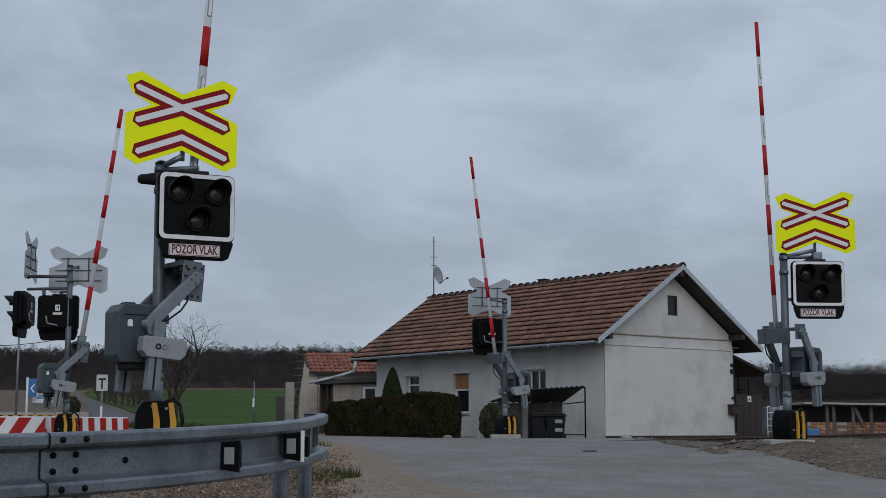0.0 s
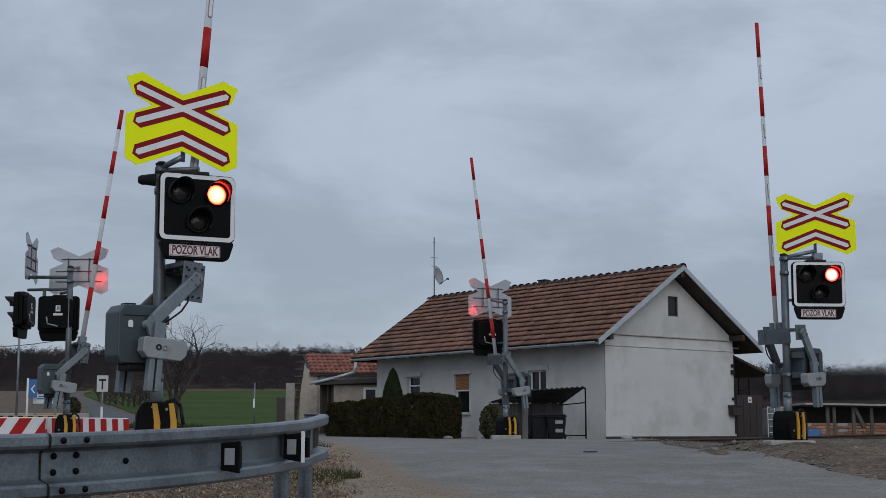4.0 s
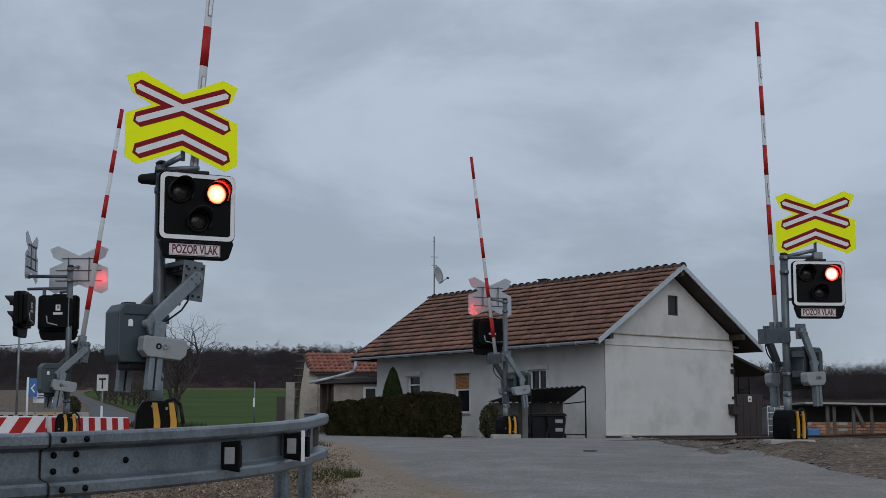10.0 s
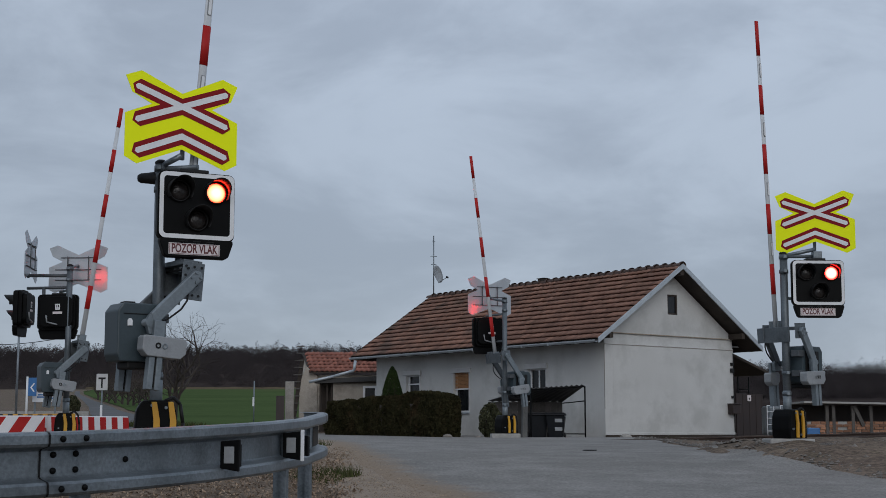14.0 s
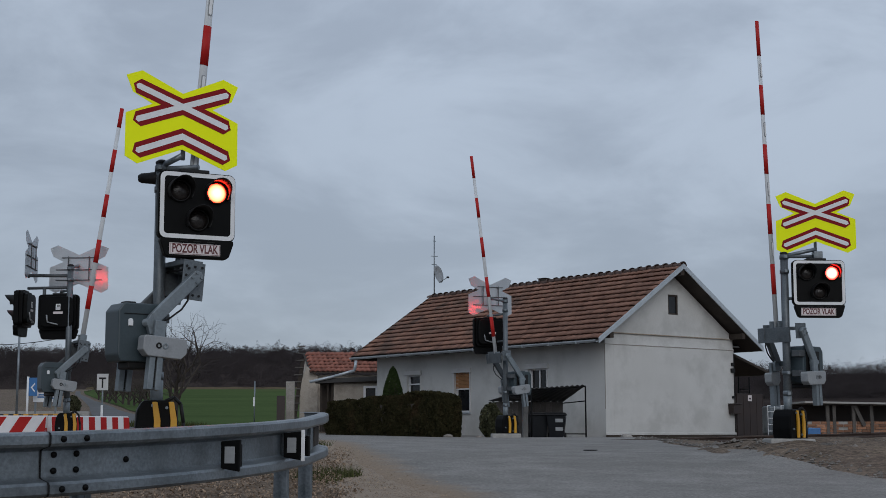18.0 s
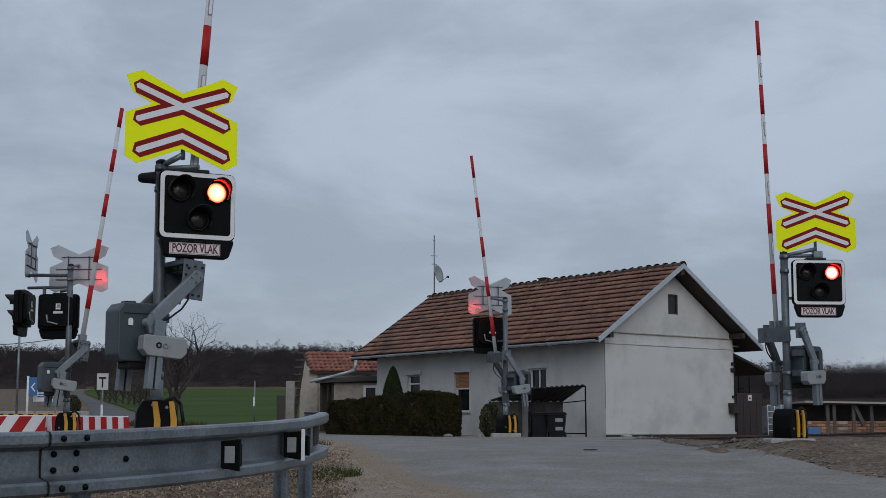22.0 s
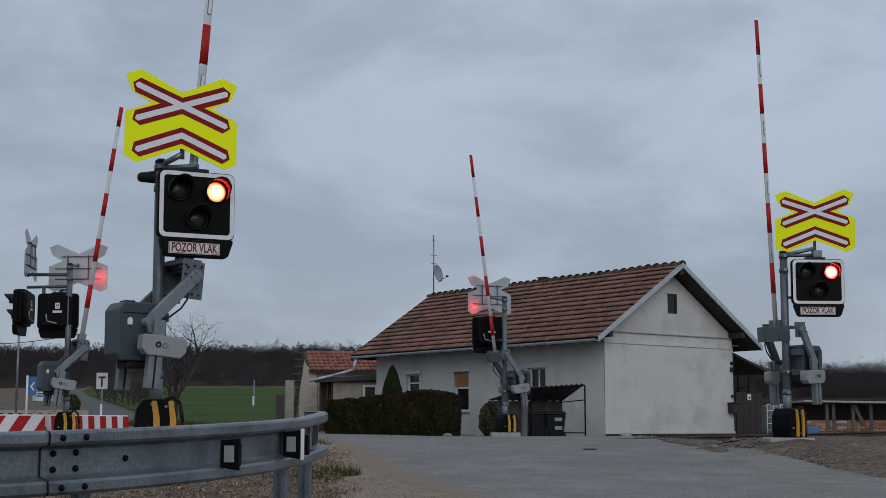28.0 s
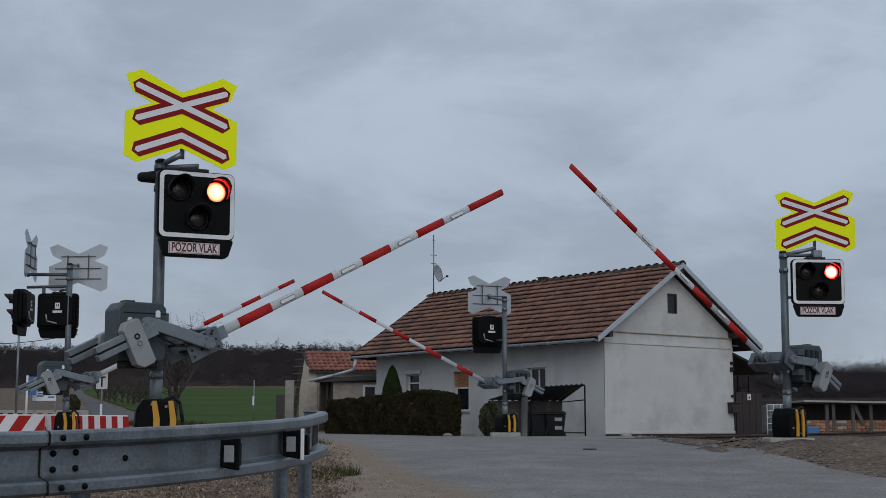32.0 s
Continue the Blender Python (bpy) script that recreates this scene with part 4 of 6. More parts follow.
    # verge boards and gutter
    for sx, x1 in ((x0 - 0.02, mid), (xb + 0.02, mid)):
        bm = B()
        prism(bm, [(sx, ze - 0.11), (sx, ze + 0.05), (x1, zr + 0.06), (x1, zr - 0.10)], y0 - 0.04, y0 - 0.005)
        part("verge_board", bm, M_ZINC, roof, "grey sheet metal verge")
    bm = B()
    sec = [(x0 - 0.06 + 0.07 * math.cos(radians(a)), ze - 0.02 + 0.07 * math.sin(radians(a))) for a in range(180, 361, 20)]
    rows = []
    for y in (y0 + 0.02, y1):
        rows.append([bm.verts.new((x, y, z)) for x, z in sec] + [bm.verts.new((x * 0.999 + (0.004 if i < 5 else -0.004), y, z + 0.006)) for i, (x, z) in enumerate(sec)][::-1])
    n = len(rows[0])
    for i in range(n):
        j = (i + 1) % n
        bm.faces.new((rows[0][i], rows[0][j], rows[1][j], rows[1][i]))
    bmesh.ops.recalc_face_normals(bm, faces=bm.faces[:])
    part("gutter", bm, M_ZINC, th, "half-round zinc gutter")
    for i in range(10):
        bm = B()
        y = 0.3 + i * 1.2
        box(bm, x0 - 0.135, x0 + 0.01, y - 0.015, y + 0.015, ze - 0.10, ze - 0.085)
        box(bm, x0 - 0.14, x0 - 0.13, y - 0.015, y + 0.015, ze - 0.1, ze - 0.01)
        part("gutter_bracket", bm, M_ZINC, th)
    for x in (x0 + 0.55, mid, xb - 0.85):
        z = zr - slope * abs(x - mid) - t
        bm = B()
        box(bm, x - 0.07, x + 0.07, y0 + 0.02, 0.1, z - 0.2, z - 0.03)
        part("purlin", bm, M_WOOD, th, "dark purlin end")
    # tiles, laid on the front slope
    ang = math.atan(slope)
    length = 3.61 / math.cos(ang)
    rows_n, w = 14, 0.232
    pitch = length / rows_n
    prof = [(0, 0.010), (0.05, 0.012), (0.09, 0.022), (0.14, 0.024), (0.185, 0.016), (0.232, 0.010)]

    def tile_data(bm, at):
        a = [bm.verts.new(at @ Vector((-0.02, u, h + 0.054))) for u, h in prof]
        b = [bm.verts.new(at @ Vector((pitch * 1.06, u, h + 0.002))) for u, h in prof]
        c = [bm.verts.new(at @ Vector((0.035, u, h + 0.0))) for u, h in prof]
        for i in range(len(prof) - 1):
            bm.faces.new((a[i], b[i], b[i + 1], a[i + 1])).smooth = True
            bm.faces.new((c[i], a[i], a[i + 1], c[i + 1]))
        bm.faces.new((a[0], c[0], b[0]))
        bm.faces.new((a[-1], b[-1], c[-1]))

    bm = B()
    tile_data(bm, Matrix.Identity(4))
    bm.normal_update()
    me = bpy.data.meshes.new("roof_tile")
    bm.to_mesh(me)
    bm.free()
    me.materials.append(M_TILE)
    rest = B()
    rnd = random.Random(5)
    turn = Matrix.Rotation(-ang, 4, "Y")
    for r in range(rows_n):
        s = r * pitch
        top = (r + 0.5) / rows_n
        ymax = y1 - (y1 - yr) * top
        y, c = y0 + 0.03, 0
        while y < ymax - w * 0.6:
            at = Matrix.Translation((x0 + s * math.cos(ang), y, ze + s * math.sin(ang) + 0.004)) @ turn @ pose(0, 0, rnd.uniform(0, 0.008), rnd.uniform(-1.2, 1.2), rnd.uniform(-1, 1), rnd.uniform(-0.8, 0.8))
            if c < 21:
                ob = new("roof_tile", me)
                ob.parent, ob.matrix_basis = roof, at
            else:
                tile_data(rest, at)
            y += w
            c += 1
    tagged(part("roof_tiles", rest, M_TILE_J, roof), kind="stuff")
    # ridge tiles
    bm = B()
    box(bm, -0.08, 0.08, -0.16, 0.16, -0.1, 0.10, 0.02)
    box(bm, -0.1, 0.1, -0.2, 0.2, 0.10, 0.125, 0.01)
    part("roof_vent", bm, M_WOOD, roof, "low dark vent on the ridge", pose(mid, 5.9, zr + 0.05))
    bm = B()
    seg = 8
    half = [[bm.verts.new((r * math.cos(radians(180 * i / seg)), yy, r * math.sin(radians(180 * i / seg)) - 0.03)) for i in range(seg + 1)] for yy, r in ((0, 0.150), (0.075, 0.145), (0.078, 0.108), (0.40, 0.10))]
    for k in range(3):
        for i in range(seg):
            bm.faces.new((half[k][i], half[k][i + 1], half[k + 1][i + 1], half[k + 1][i])).smooth = True
    me2 = bpy.data.meshes.new("ridge_tile")
    bm.to_mesh(me2)
    bm.free()
    me2.materials.append(M_RIDGE)
    y = y0 - 0.03
    while y < yr:
        ob = new("ridge_tile", me2)
        ob.parent, ob.matrix_basis = roof, pose(mid, y, zr + 0.02 + 0.02 * noise.noise((y * 0.7, 0, 0)), rnd.uniform(-1.5, 1.5), 0, rnd.uniform(-2, 2))
        y += 0.36
    # far verge
    for sx in (x0 - 0.02, xb + 0.02):
        bm = B()
        prism(bm, [(sx, ze - 0.16), (sx, ze + 0.05), (mid, zr + 0.06), (mid, zr - 0.14)], y1 + 0.002, y1 + 0.03)
        part("verge_board", bm, M_WOOD, roof, "dark verge board")
    return th


house()


# ---- guardrail ----
RAIL = [(-6.426, 3.965), (-4.63, 4.683), (-3.287, 5.479), (-2.642, 5.916), (-2.109, 6.369), (-1.688, 6.87), (-1.363, 7.45), (-1.127, 8.069), (-0.999, 8.712), (-0.92, 9.308), (-0.9, 9.552), (-0.91, 9.76), (-0.96, 9.86), (-1.06, 9.93)]


def curve_points(pts, step):
    out = []
    n = len(pts)
    for i in range(n - 1):
        p0, p1, p2, p3 = [Vector(pts[max(0, min(n - 1, i + k))]) for k in (-1, 0, 1, 2)]
        m = max(2, int((p2 - p1).length / step))
        for j in range(m):
            t = j / m
            out.append(0.5 * (2 * p1 + (p2 - p0) * t + (2 * p0 - 5 * p1 + 4 * p2 - p3) * t * t + (3 * p1 - p0 - 3 * p2 + p3) * t ** 3))
    out.append(Vector(pts[-1]))
    return out


WBEAM = [(0.02, 0.152), (0.055, 0.155), (0.074, 0.150), (0.083, 0.138), (0.083, 0.098), (0.074, 0.084), (0.014, 0.070), (0.004, 0.060), (0.004, -0.060), (0.014, -0.070),
         (0.074, -0.084), (0.083, -0.098), (0.083, -0.138), (0.074, -0.150), (0.055, -0.155), (0.02, -0.152)]


def beam_z(y):
    return 0.597 + 0.022 * max(0.0, min(1.0, (y - 6.5) / 2.2)) + 0.026 * max(0.0, min(1.0, (y - 8.9) / 0.7))


def beam(pts, lift=0.0):
    bm = B()
    prev = None
    for i, p in enumerate(pts):
        d = (pts[min(i + 1, len(pts) - 1)] - pts[max(i - 1, 0)]).normalized()
        nrm = Vector((d.y, -d.x))
        prof = [(o + lift, z) for o, z in WBEAM] + [(o + lift - 0.005, z) for o, z in WBEAM[::-1]]
        cur = [bm.verts.new((p.x + nrm.x * o, p.y + nrm.y * o, beam_z(p.y) + z)) for o, z in prof]
        if prev:
            n = len(cur)
            for k in range(n):
                bm.faces.new((prev[k], prev[(k + 1) % n], cur[(k + 1) % n], cur[k]))
        prev = cur
    bmesh.ops.recalc_face_normals(bm, faces=bm.faces[:])
    return bm


def guardrail():
    th = empty("guardrail", pose(0, 0, 0), "galvanised steel W-beam guardrail curving beside the road", "guardrail")
    pts = curve_points(RAIL, 0.06)
    cut = min(range(len(pts)), key=lambda i: (pts[i] - Vector((-1.895, 6.565))).length)
    part("beam", beam(pts[:cut + 3]), M_GALV_D, th, "weathered galvanised beam")
    part("beam", beam(pts[cut:], 0.006), M_GALV_D, th, "weathered galvanised beam")
    a = pts[cut]
    d = (pts[cut + 1] - a).normalized()
    # dark strip: seam dirt, with the overlap's shadow put into its colour
    part("lap_seam", beam([a - d * 0.009, a - d * 0.001], 0.0065), M_DARK, th, "dark strip along the lap seam")
    for x, y in ((-3.3, 5.56), (-1.80, 6.93), (-0.985, 8.60), (-0.905, 9.30)):
        bm = B()
        box(bm, -0.05, 0.0, -0.055, 0.055, -0.3, 0.72, 0.006)
        box(bm, -0.06, 0.03, -0.055, -0.045, -0.3, 0.72, 0.003)
        part("post", bm, M_GALV_D, th, "steel post", pose(x, y, 0, 0, 0, -18))
    def on_rail(py):
        i = min(range(1, len(pts) - 1), key=lambda k: abs(pts[k].y - py))
        d = (pts[i + 1] - pts[i - 1]).normalized()
        return pts[i], math.degrees(math.atan2(-d.x, d.y))

    # bolts at the lap joint and along the web
    for py, o, z in ((6.60, 0.092, 0.118), (6.70, 0.092, 0.118), (6.595, 0.014, 0.042), (6.70, 0.014, 0.042), (6.595, 0.014, -0.035), (6.70, 0.014, -0.035),
                     (6.59, 0.092, -0.118), (6.69, 0.092, -0.118), (6.95, 0.014, 0.0), (9.12, 0.012, 0.0)):
        p, a = on_rail(py)
        bm = B()
        tmp = lathe(bm, [(0.0001, 0.013), (0.010, 0.011), (0.0155, 0.004), (0.0165, -0.008)], 12, "x")
        part("bolt", bm, M_BLACK, th, "", pose(p.x, p.y, beam_z(py) + z, 0, 0, a) @ pose(o, 0, 0))
    # reflectors on black holders
    for py, flag in ((7.62, False), (8.43, True)):
        p, a = on_rail(py)
        m = pose(p.x, p.y, 0.600 if not flag else 0.622, 0, 0, -14)
        bm = B()
        prism(bm, [(-0.055, -0.078), (0.055, -0.095), (0.06, 0.082), (-0.055, 0.07)], -0.012, 0.012, 0.005)
        holder = part("reflector_holder", bm, M_BLACK, th, "black reflector holder", m @ pose(0.125, -0.02, 0))
        bm = B()
        box(bm, -0.03, 0.03, -0.017, -0.0125, -0.05, 0.042, 0.002)
        part("reflector", bm, M_ALU, holder, "dull grey reflector")
        bm = B()
        box(bm, 0.0, 0.1 if flag else 0.05, 0.013, 0.05, -0.07, 0.055, 0.006)
        part("holder_box", bm, M_BLACK, holder)
        if flag:
            bm = B()
            box(bm, 0.066, 0.088, -0.03, -0.018, -0.10, 0.09, 0.003)
            part("white_strip", bm, M_WHITE, holder, "white plastic strip")
    # rounded terminal: dark strip painted as its web's shaded gap; joint to last beam
    nose = [p for p in pts if p.y > 9.33]
    for nm, prof in (("terminal_web", [(0.020, 0.062), (0.020, -0.066), (0.007, -0.066), (0.007, 0.062)]),):
        bm = B()
        prev = None
        for k, p in enumerate(nose):
            d = (nose[min(k + 1, len(nose) - 1)] - nose[max(k - 1, 0)]).normalized()
            cur = [bm.verts.new((p.x + d.y * o, p.y - d.x * o, beam_z(p.y) + z)) for o, z in prof]
            if prev:
                for q in range(4):
                    bm.faces.new((prev[q], prev[(q + 1) % 4], cur[(q + 1) % 4], cur[q]))
            prev = cur
        bmesh.ops.recalc_face_normals(bm, faces=bm.faces[:])
        part(nm, bm, M_WOOD, th, "dark strip standing in for the terminal's recess")
    k = min(range(len(pts)), key=lambda q: abs(pts[q].y - 9.56))
    d = (pts[k + 1] - pts[k]).normalized()
    part("lap_seam", beam([pts[k] - d * 0.012, pts[k] - d * 0.001], 0.0065), M_DARK, th, "dark strip along the lap seam")
    return th


guardrail()


# ---- hedge and trees (leaf clumps) ----
def leaf(bm, c, size, rnd):
    q = Euler((rnd.uniform(0, 6.3), rnd.uniform(0, 6.3), rnd.uniform(0, 6.3))).to_matrix()
    a, b = q @ Vector((size, 0, 0)), q @ Vector((0, size * 0.55, 0))
    bm.faces.new([bm.verts.new(c + v) for v in (-a, -b, a, b)])


def hedge():
    th = empty("hedge", pose(0.2, 41.3, -0.42, 0, 0, 30), "clipped dark brownish evergreen hedge in front of the house", "hedge")
    rnd = random.Random(3)
    bm = B()
    LEN, WID, HGT = 7.9, 0.85, 1.46
    n = 60000
    V, Fc = [], []
    for i in range(n):
        u = rnd.uniform(0, LEN)
        v = rnd.uniform(-WID / 2, WID / 2)
        z = rnd.uniform(0, HGT)
        k = rnd.random()
        if k < 0.62:
            v = -WID / 2 + abs(rnd.gauss(0, 0.06)) 
        elif k < 0.85:
            z = HGT - abs(rnd.gauss(0, 0.05))
        if rnd.random() < 0.14:
            u = abs(rnd.gauss(0, 0.06))
            v = rnd.uniform(-WID / 2, WID / 2)
            z = rnd.uniform(0, HGT)
        cut = max(0.0, z - HGT + 0.32) * max(0.0, 1 - u / 0.5) * 0.9
        z -= cut * 0.5
        u += cut * 0.4
        bul = 0.20 * noise.noise((u * 0.9, z * 1.2, 1.0)) + 0.09 * noise.noise((u * 3, z * 3, 4.0)) + 0.10 * (z / HGT - 0.6) ** 2
        edge = 0.10 * max(0, (z / HGT - 0.7)) 
        z *= 1 + 0.06 * noise.noise((u * 0.8, 0, 9)) + 0.04 * noise.noise((u * 2.6, v * 2, 5))
        if u < 0.6:
            u += 0.35 * (z / HGT - 0.45) ** 2 * (1 - u / 0.6)
        c = Vector((v + (bul + edge if v < 0 else 0), u, z - 0.03 * u + 0.05 * noise.noise((u * 4, v * 4, 2))))
        q = Euler((rnd.uniform(0, 6.3), rnd.uniform(0, 6.3), rnd.uniform(0, 6.3))).to_matrix()
        s = rnd.uniform(0.025, 0.06)
        a, b = q @ Vector((s, 0, 0)), q @ Vector((0, s * 0.6, 0))
        k0 = len(V)
        V += [tuple(c - a), tuple(c - b), tuple(c + a), tuple(c + b)]
        Fc.append((k0, k0 + 1, k0 + 2, k0 + 3))
    me = bpy.data.meshes.new("foliage")
    me.from_pydata(V, [], Fc)
    me.materials.append(M_HEDGE)
    ob = new("foliage", me)
    ob.parent = th
    tagged(ob, kind="stuff")
    bm = B()
    box(bm, -WID / 2 + 0.13, WID / 2 - 0.1, 0.3, LEN - 0.1, -0.3, HGT - 0.36, 0.05)
    part("inner_twigs", bm, M_BARK, th)


hedge()


# ---- distant wooded hill ----
def forest():
    rnd = random.Random(11)
    V, Fc = [], []
    def bank(x, y):
        k = max(0.0, min(1.0, (y - 384) / 240))
        k = k * (1.6 - 0.6 * k)
        wave = 1.6 * noise.noise((x * 0.012, y * 0.004, 3)) + 0.5 * noise.noise((x * 0.05, 0, 4))
        side = 16.0 if x < 0 else 8.4
        return 1.9 + k * (side + wave)

    for i in range(7600):
        y = 386 + 245 * rnd.random() ** 0.8
        x = rnd.uniform(-0.40, 0.40) * y
        if -0.04 < x / y < 0.21:
            continue
        if i > 6400:
            y = rnd.uniform(190, 390)
            x = rnd.uniform(0.2, 0.40) * y
        h = 4.0 + rnd.uniform(-1.8, 1.4) + (2.2 if rnd.random() < 0.12 else 0) + 1.6 * noise.noise((x * 0.03, y * 0.03, 0)) + 1.0 * noise.noise((x * 0.2, y * 0.1, 7))
        z = bank(x, y) - 0.5 if y > 384 else gz(x, y) - 0.3
        h *= min(1.0, y / 390)
        w = rnd.uniform(1.2, 2.4)
        for j in range(140):
            a = rnd.uniform(0, 6.283)
            u = rnd.random()
            r = w * math.sqrt(rnd.random()) * math.sqrt(max(0.02, 1 - max(0.0, (u - 0.5) / 0.5) ** 2))
            cx, cy, cz = x + r * math.cos(a), y + r * math.sin(a), z + h * u
            s = rnd.uniform(0.03, 0.085)
            t = rnd.uniform(0.12, 0.36) * rnd.choice((1, -1))
            n = len(V)
            d = rnd.uniform(-0.25, 0.25)
            V.extend([(cx - s, cy, cz), (cx + s, cy + 0.3, cz + rnd.uniform(-0.2, 0.2)), (cx + d, cy, cz + t)])
            Fc.append((n, n + 1, n + 2))
    me = bpy.data.meshes.new("forest")
    me.from_pydata(V, [], Fc)
    me.materials.append(M_FOREST)
    tagged(new("forest", me), "dark leafless winter wood on a distant rise", "forest", kind="stuff")
    bm = B()
    for x0, x1 in ((-290, -14), (82, 290)):
        n = 60
        rows = []
        for y in (376, 386, 410, 440, 480, 530, 580, 630, 680):
            rows.append([bm.verts.new((x0 + (x1 - x0) * i / n, y, bank(x0 + (x1 - x0) * i / n, y) - (2.5 if y < 380 or y > 640 else 0))) for i in range(n + 1)])
        for j in range(8):
            for i in range(n):
                bm.faces.new((rows[j][i], rows[j][i + 1], rows[j + 1][i + 1], rows[j + 1][i])).smooth = True
    tagged(part("wooded_rise", bm, M_LITTER), "brown leaf-covered slope under the wood", "hillside", kind="structure")


def even_shade(base):
    """Fine twigs shade as one soft mass: a common direction for all of them."""
    n, l = base.node_tree.nodes, base.node_tree.links
    up = n.new("ShaderNodeCombineXYZ")
    up.inputs[1].default_value, up.inputs[2].default_value = -0.6, 0.8
    l.new(up.outputs[0], n["Principled BSDF"].inputs["Normal"])


even_shade(M_FOREST)
M_DRYGRASS = surf("dry_grass", (0.085, 0.070, 0.046), (0.135, 0.110, 0.072), 0.2, 1.0, 0, 0, 3, spec=0.0)
bm = B()
for i in range(60):
    x = -101 + 87 * i / 60
    q = [bm.verts.new((x + u, y, gz(x + u, y) + z)) for u, y, z in ((0, 384.5, 0.02), (1.45, 384.5, 0.02), (1.45, 386.5, 0.62 + 0.2 * noise.noise((i * 0.4 + 0.4, 0, 0))), (0, 386.5, 0.62 + 0.2 * noise.noise((i * 0.4, 0, 0))))]
    bm.faces.new(q)
tagged(part("field_margin", bm, M_DRYGRASS), "pale dry grass bank between field and wood", "bank", kind="structure")
M_LITTER = surf("leaf_litter", (0.034, 0.0275, 0.026), (0.062, 0.050, 0.046), 0.05, 1.0, 0, 0, 0.8, spec=0.0)
forest()
SLOPE_RIGHT = [(52, 10.5, 30), (70, 13.5, 40), (120, 22, 70), (200, 38, 120), (376, 75, 240)]
tagged(part("brown_slope", ribbon(SLOPE_RIGHT, 0.06, 16, 4.0), M_LITTER), "dark brown scrub slope behind the shed", "hillside", kind="structure")


# ---- bin shelter, bins and post by the house ----
def quad_slab(bm, pts, t):
    a = [bm.verts.new(p) for p in pts]
    b = [bm.verts.new((p[0], p[1], p[2] - t)) for p in pts]
    bm.faces.new(a)
    bm.faces.new(b[::-1])
    for i in range(4):
        j = (i + 1) % 4
        bm.faces.new((a[i], b[i], b[j], a[j]))
    bmesh.ops.recalc_face_normals(bm, faces=bm.faces[:])


M_CORR = surf("dark_corrugated_sheet", (0.024, 0.024, 0.025), (0.050, 0.048, 0.046), 2, 0.6, 0.1, 0.1, 30)
M_POST = surf("dark_concrete", (0.085, 0.085, 0.083), (0.155, 0.152, 0.146), 3, 0.9, 0, 0.4, 40)
M_BIN = surf("dark_bin_plastic", (0.0045, 0.006, 0.0085), (0.008, 0.010, 0.013), 4, 0.5, 0, 0.05, 60, spec=0.3)
M_BOARD = surf("grey_boards", (0.055, 0.05, 0.046), (0.11, 0.10, 0.092), 3, 0.85, 0, 0.3, 40, objrand=0.25)
M_BROWN = surf("dark_brown_paint", (0.020, 0.0125, 0.011), (0.036, 0.022, 0.018), 3, 0.5, 0, 0.08, 40)
M_BRICK = surf("orange_brick", (0.2, 0.1, 0.06), (0.36, 0.185, 0.11), 6, 0.9, 0, 0.3, 60, objrand=0.5)
M_RENDER = surf("beige_render", (0.32, 0.284, 0.24), (0.432, 0.388, 0.332), 1.2, 0.95, 0, 0.4, 30, stain=(0.176, 0.152, 0.128), stain_scale=0.8, stain_at=0.5)
M_BLUE = surf("blue_sign_film", (0.03, 0.13, 0.33), (0.04, 0.16, 0.38), 5, 0.45, 0, 0.02, 50)
M_DEADLEAF = surf("dead_leaves", (0.13, 0.088, 0.058), (0.32, 0.235, 0.165), 8, 0.95, 0, 0, 40, island=0.5)
M_GRASS = surf("grass_blades", (0.03, 0.045, 0.014), (0.085, 0.085, 0.035), 5, 0.95, 0, 0, 40, island=0.4, spec=0.1)
M_STONE = surf("gravel_stones", (0.09, 0.08, 0.07), (0.20, 0.18, 0.158), 8, 0.95, 0, 0.3, 60, island=0.35)
M_SAND = surf("sandy_verge", (0.17, 0.13, 0.097), (0.33, 0.26, 0.195), 1.5, 0.95, 0, 0.8, 45, stain=(0.15, 0.115, 0.08), stain_scale=0.9, dist=0.03)
M_BALLAST = surf("dark_ballast", (0.042, 0.037, 0.033), (0.115, 0.098, 0.085), 5, 0.95, 0, 1.0, 40, dist=0.04)


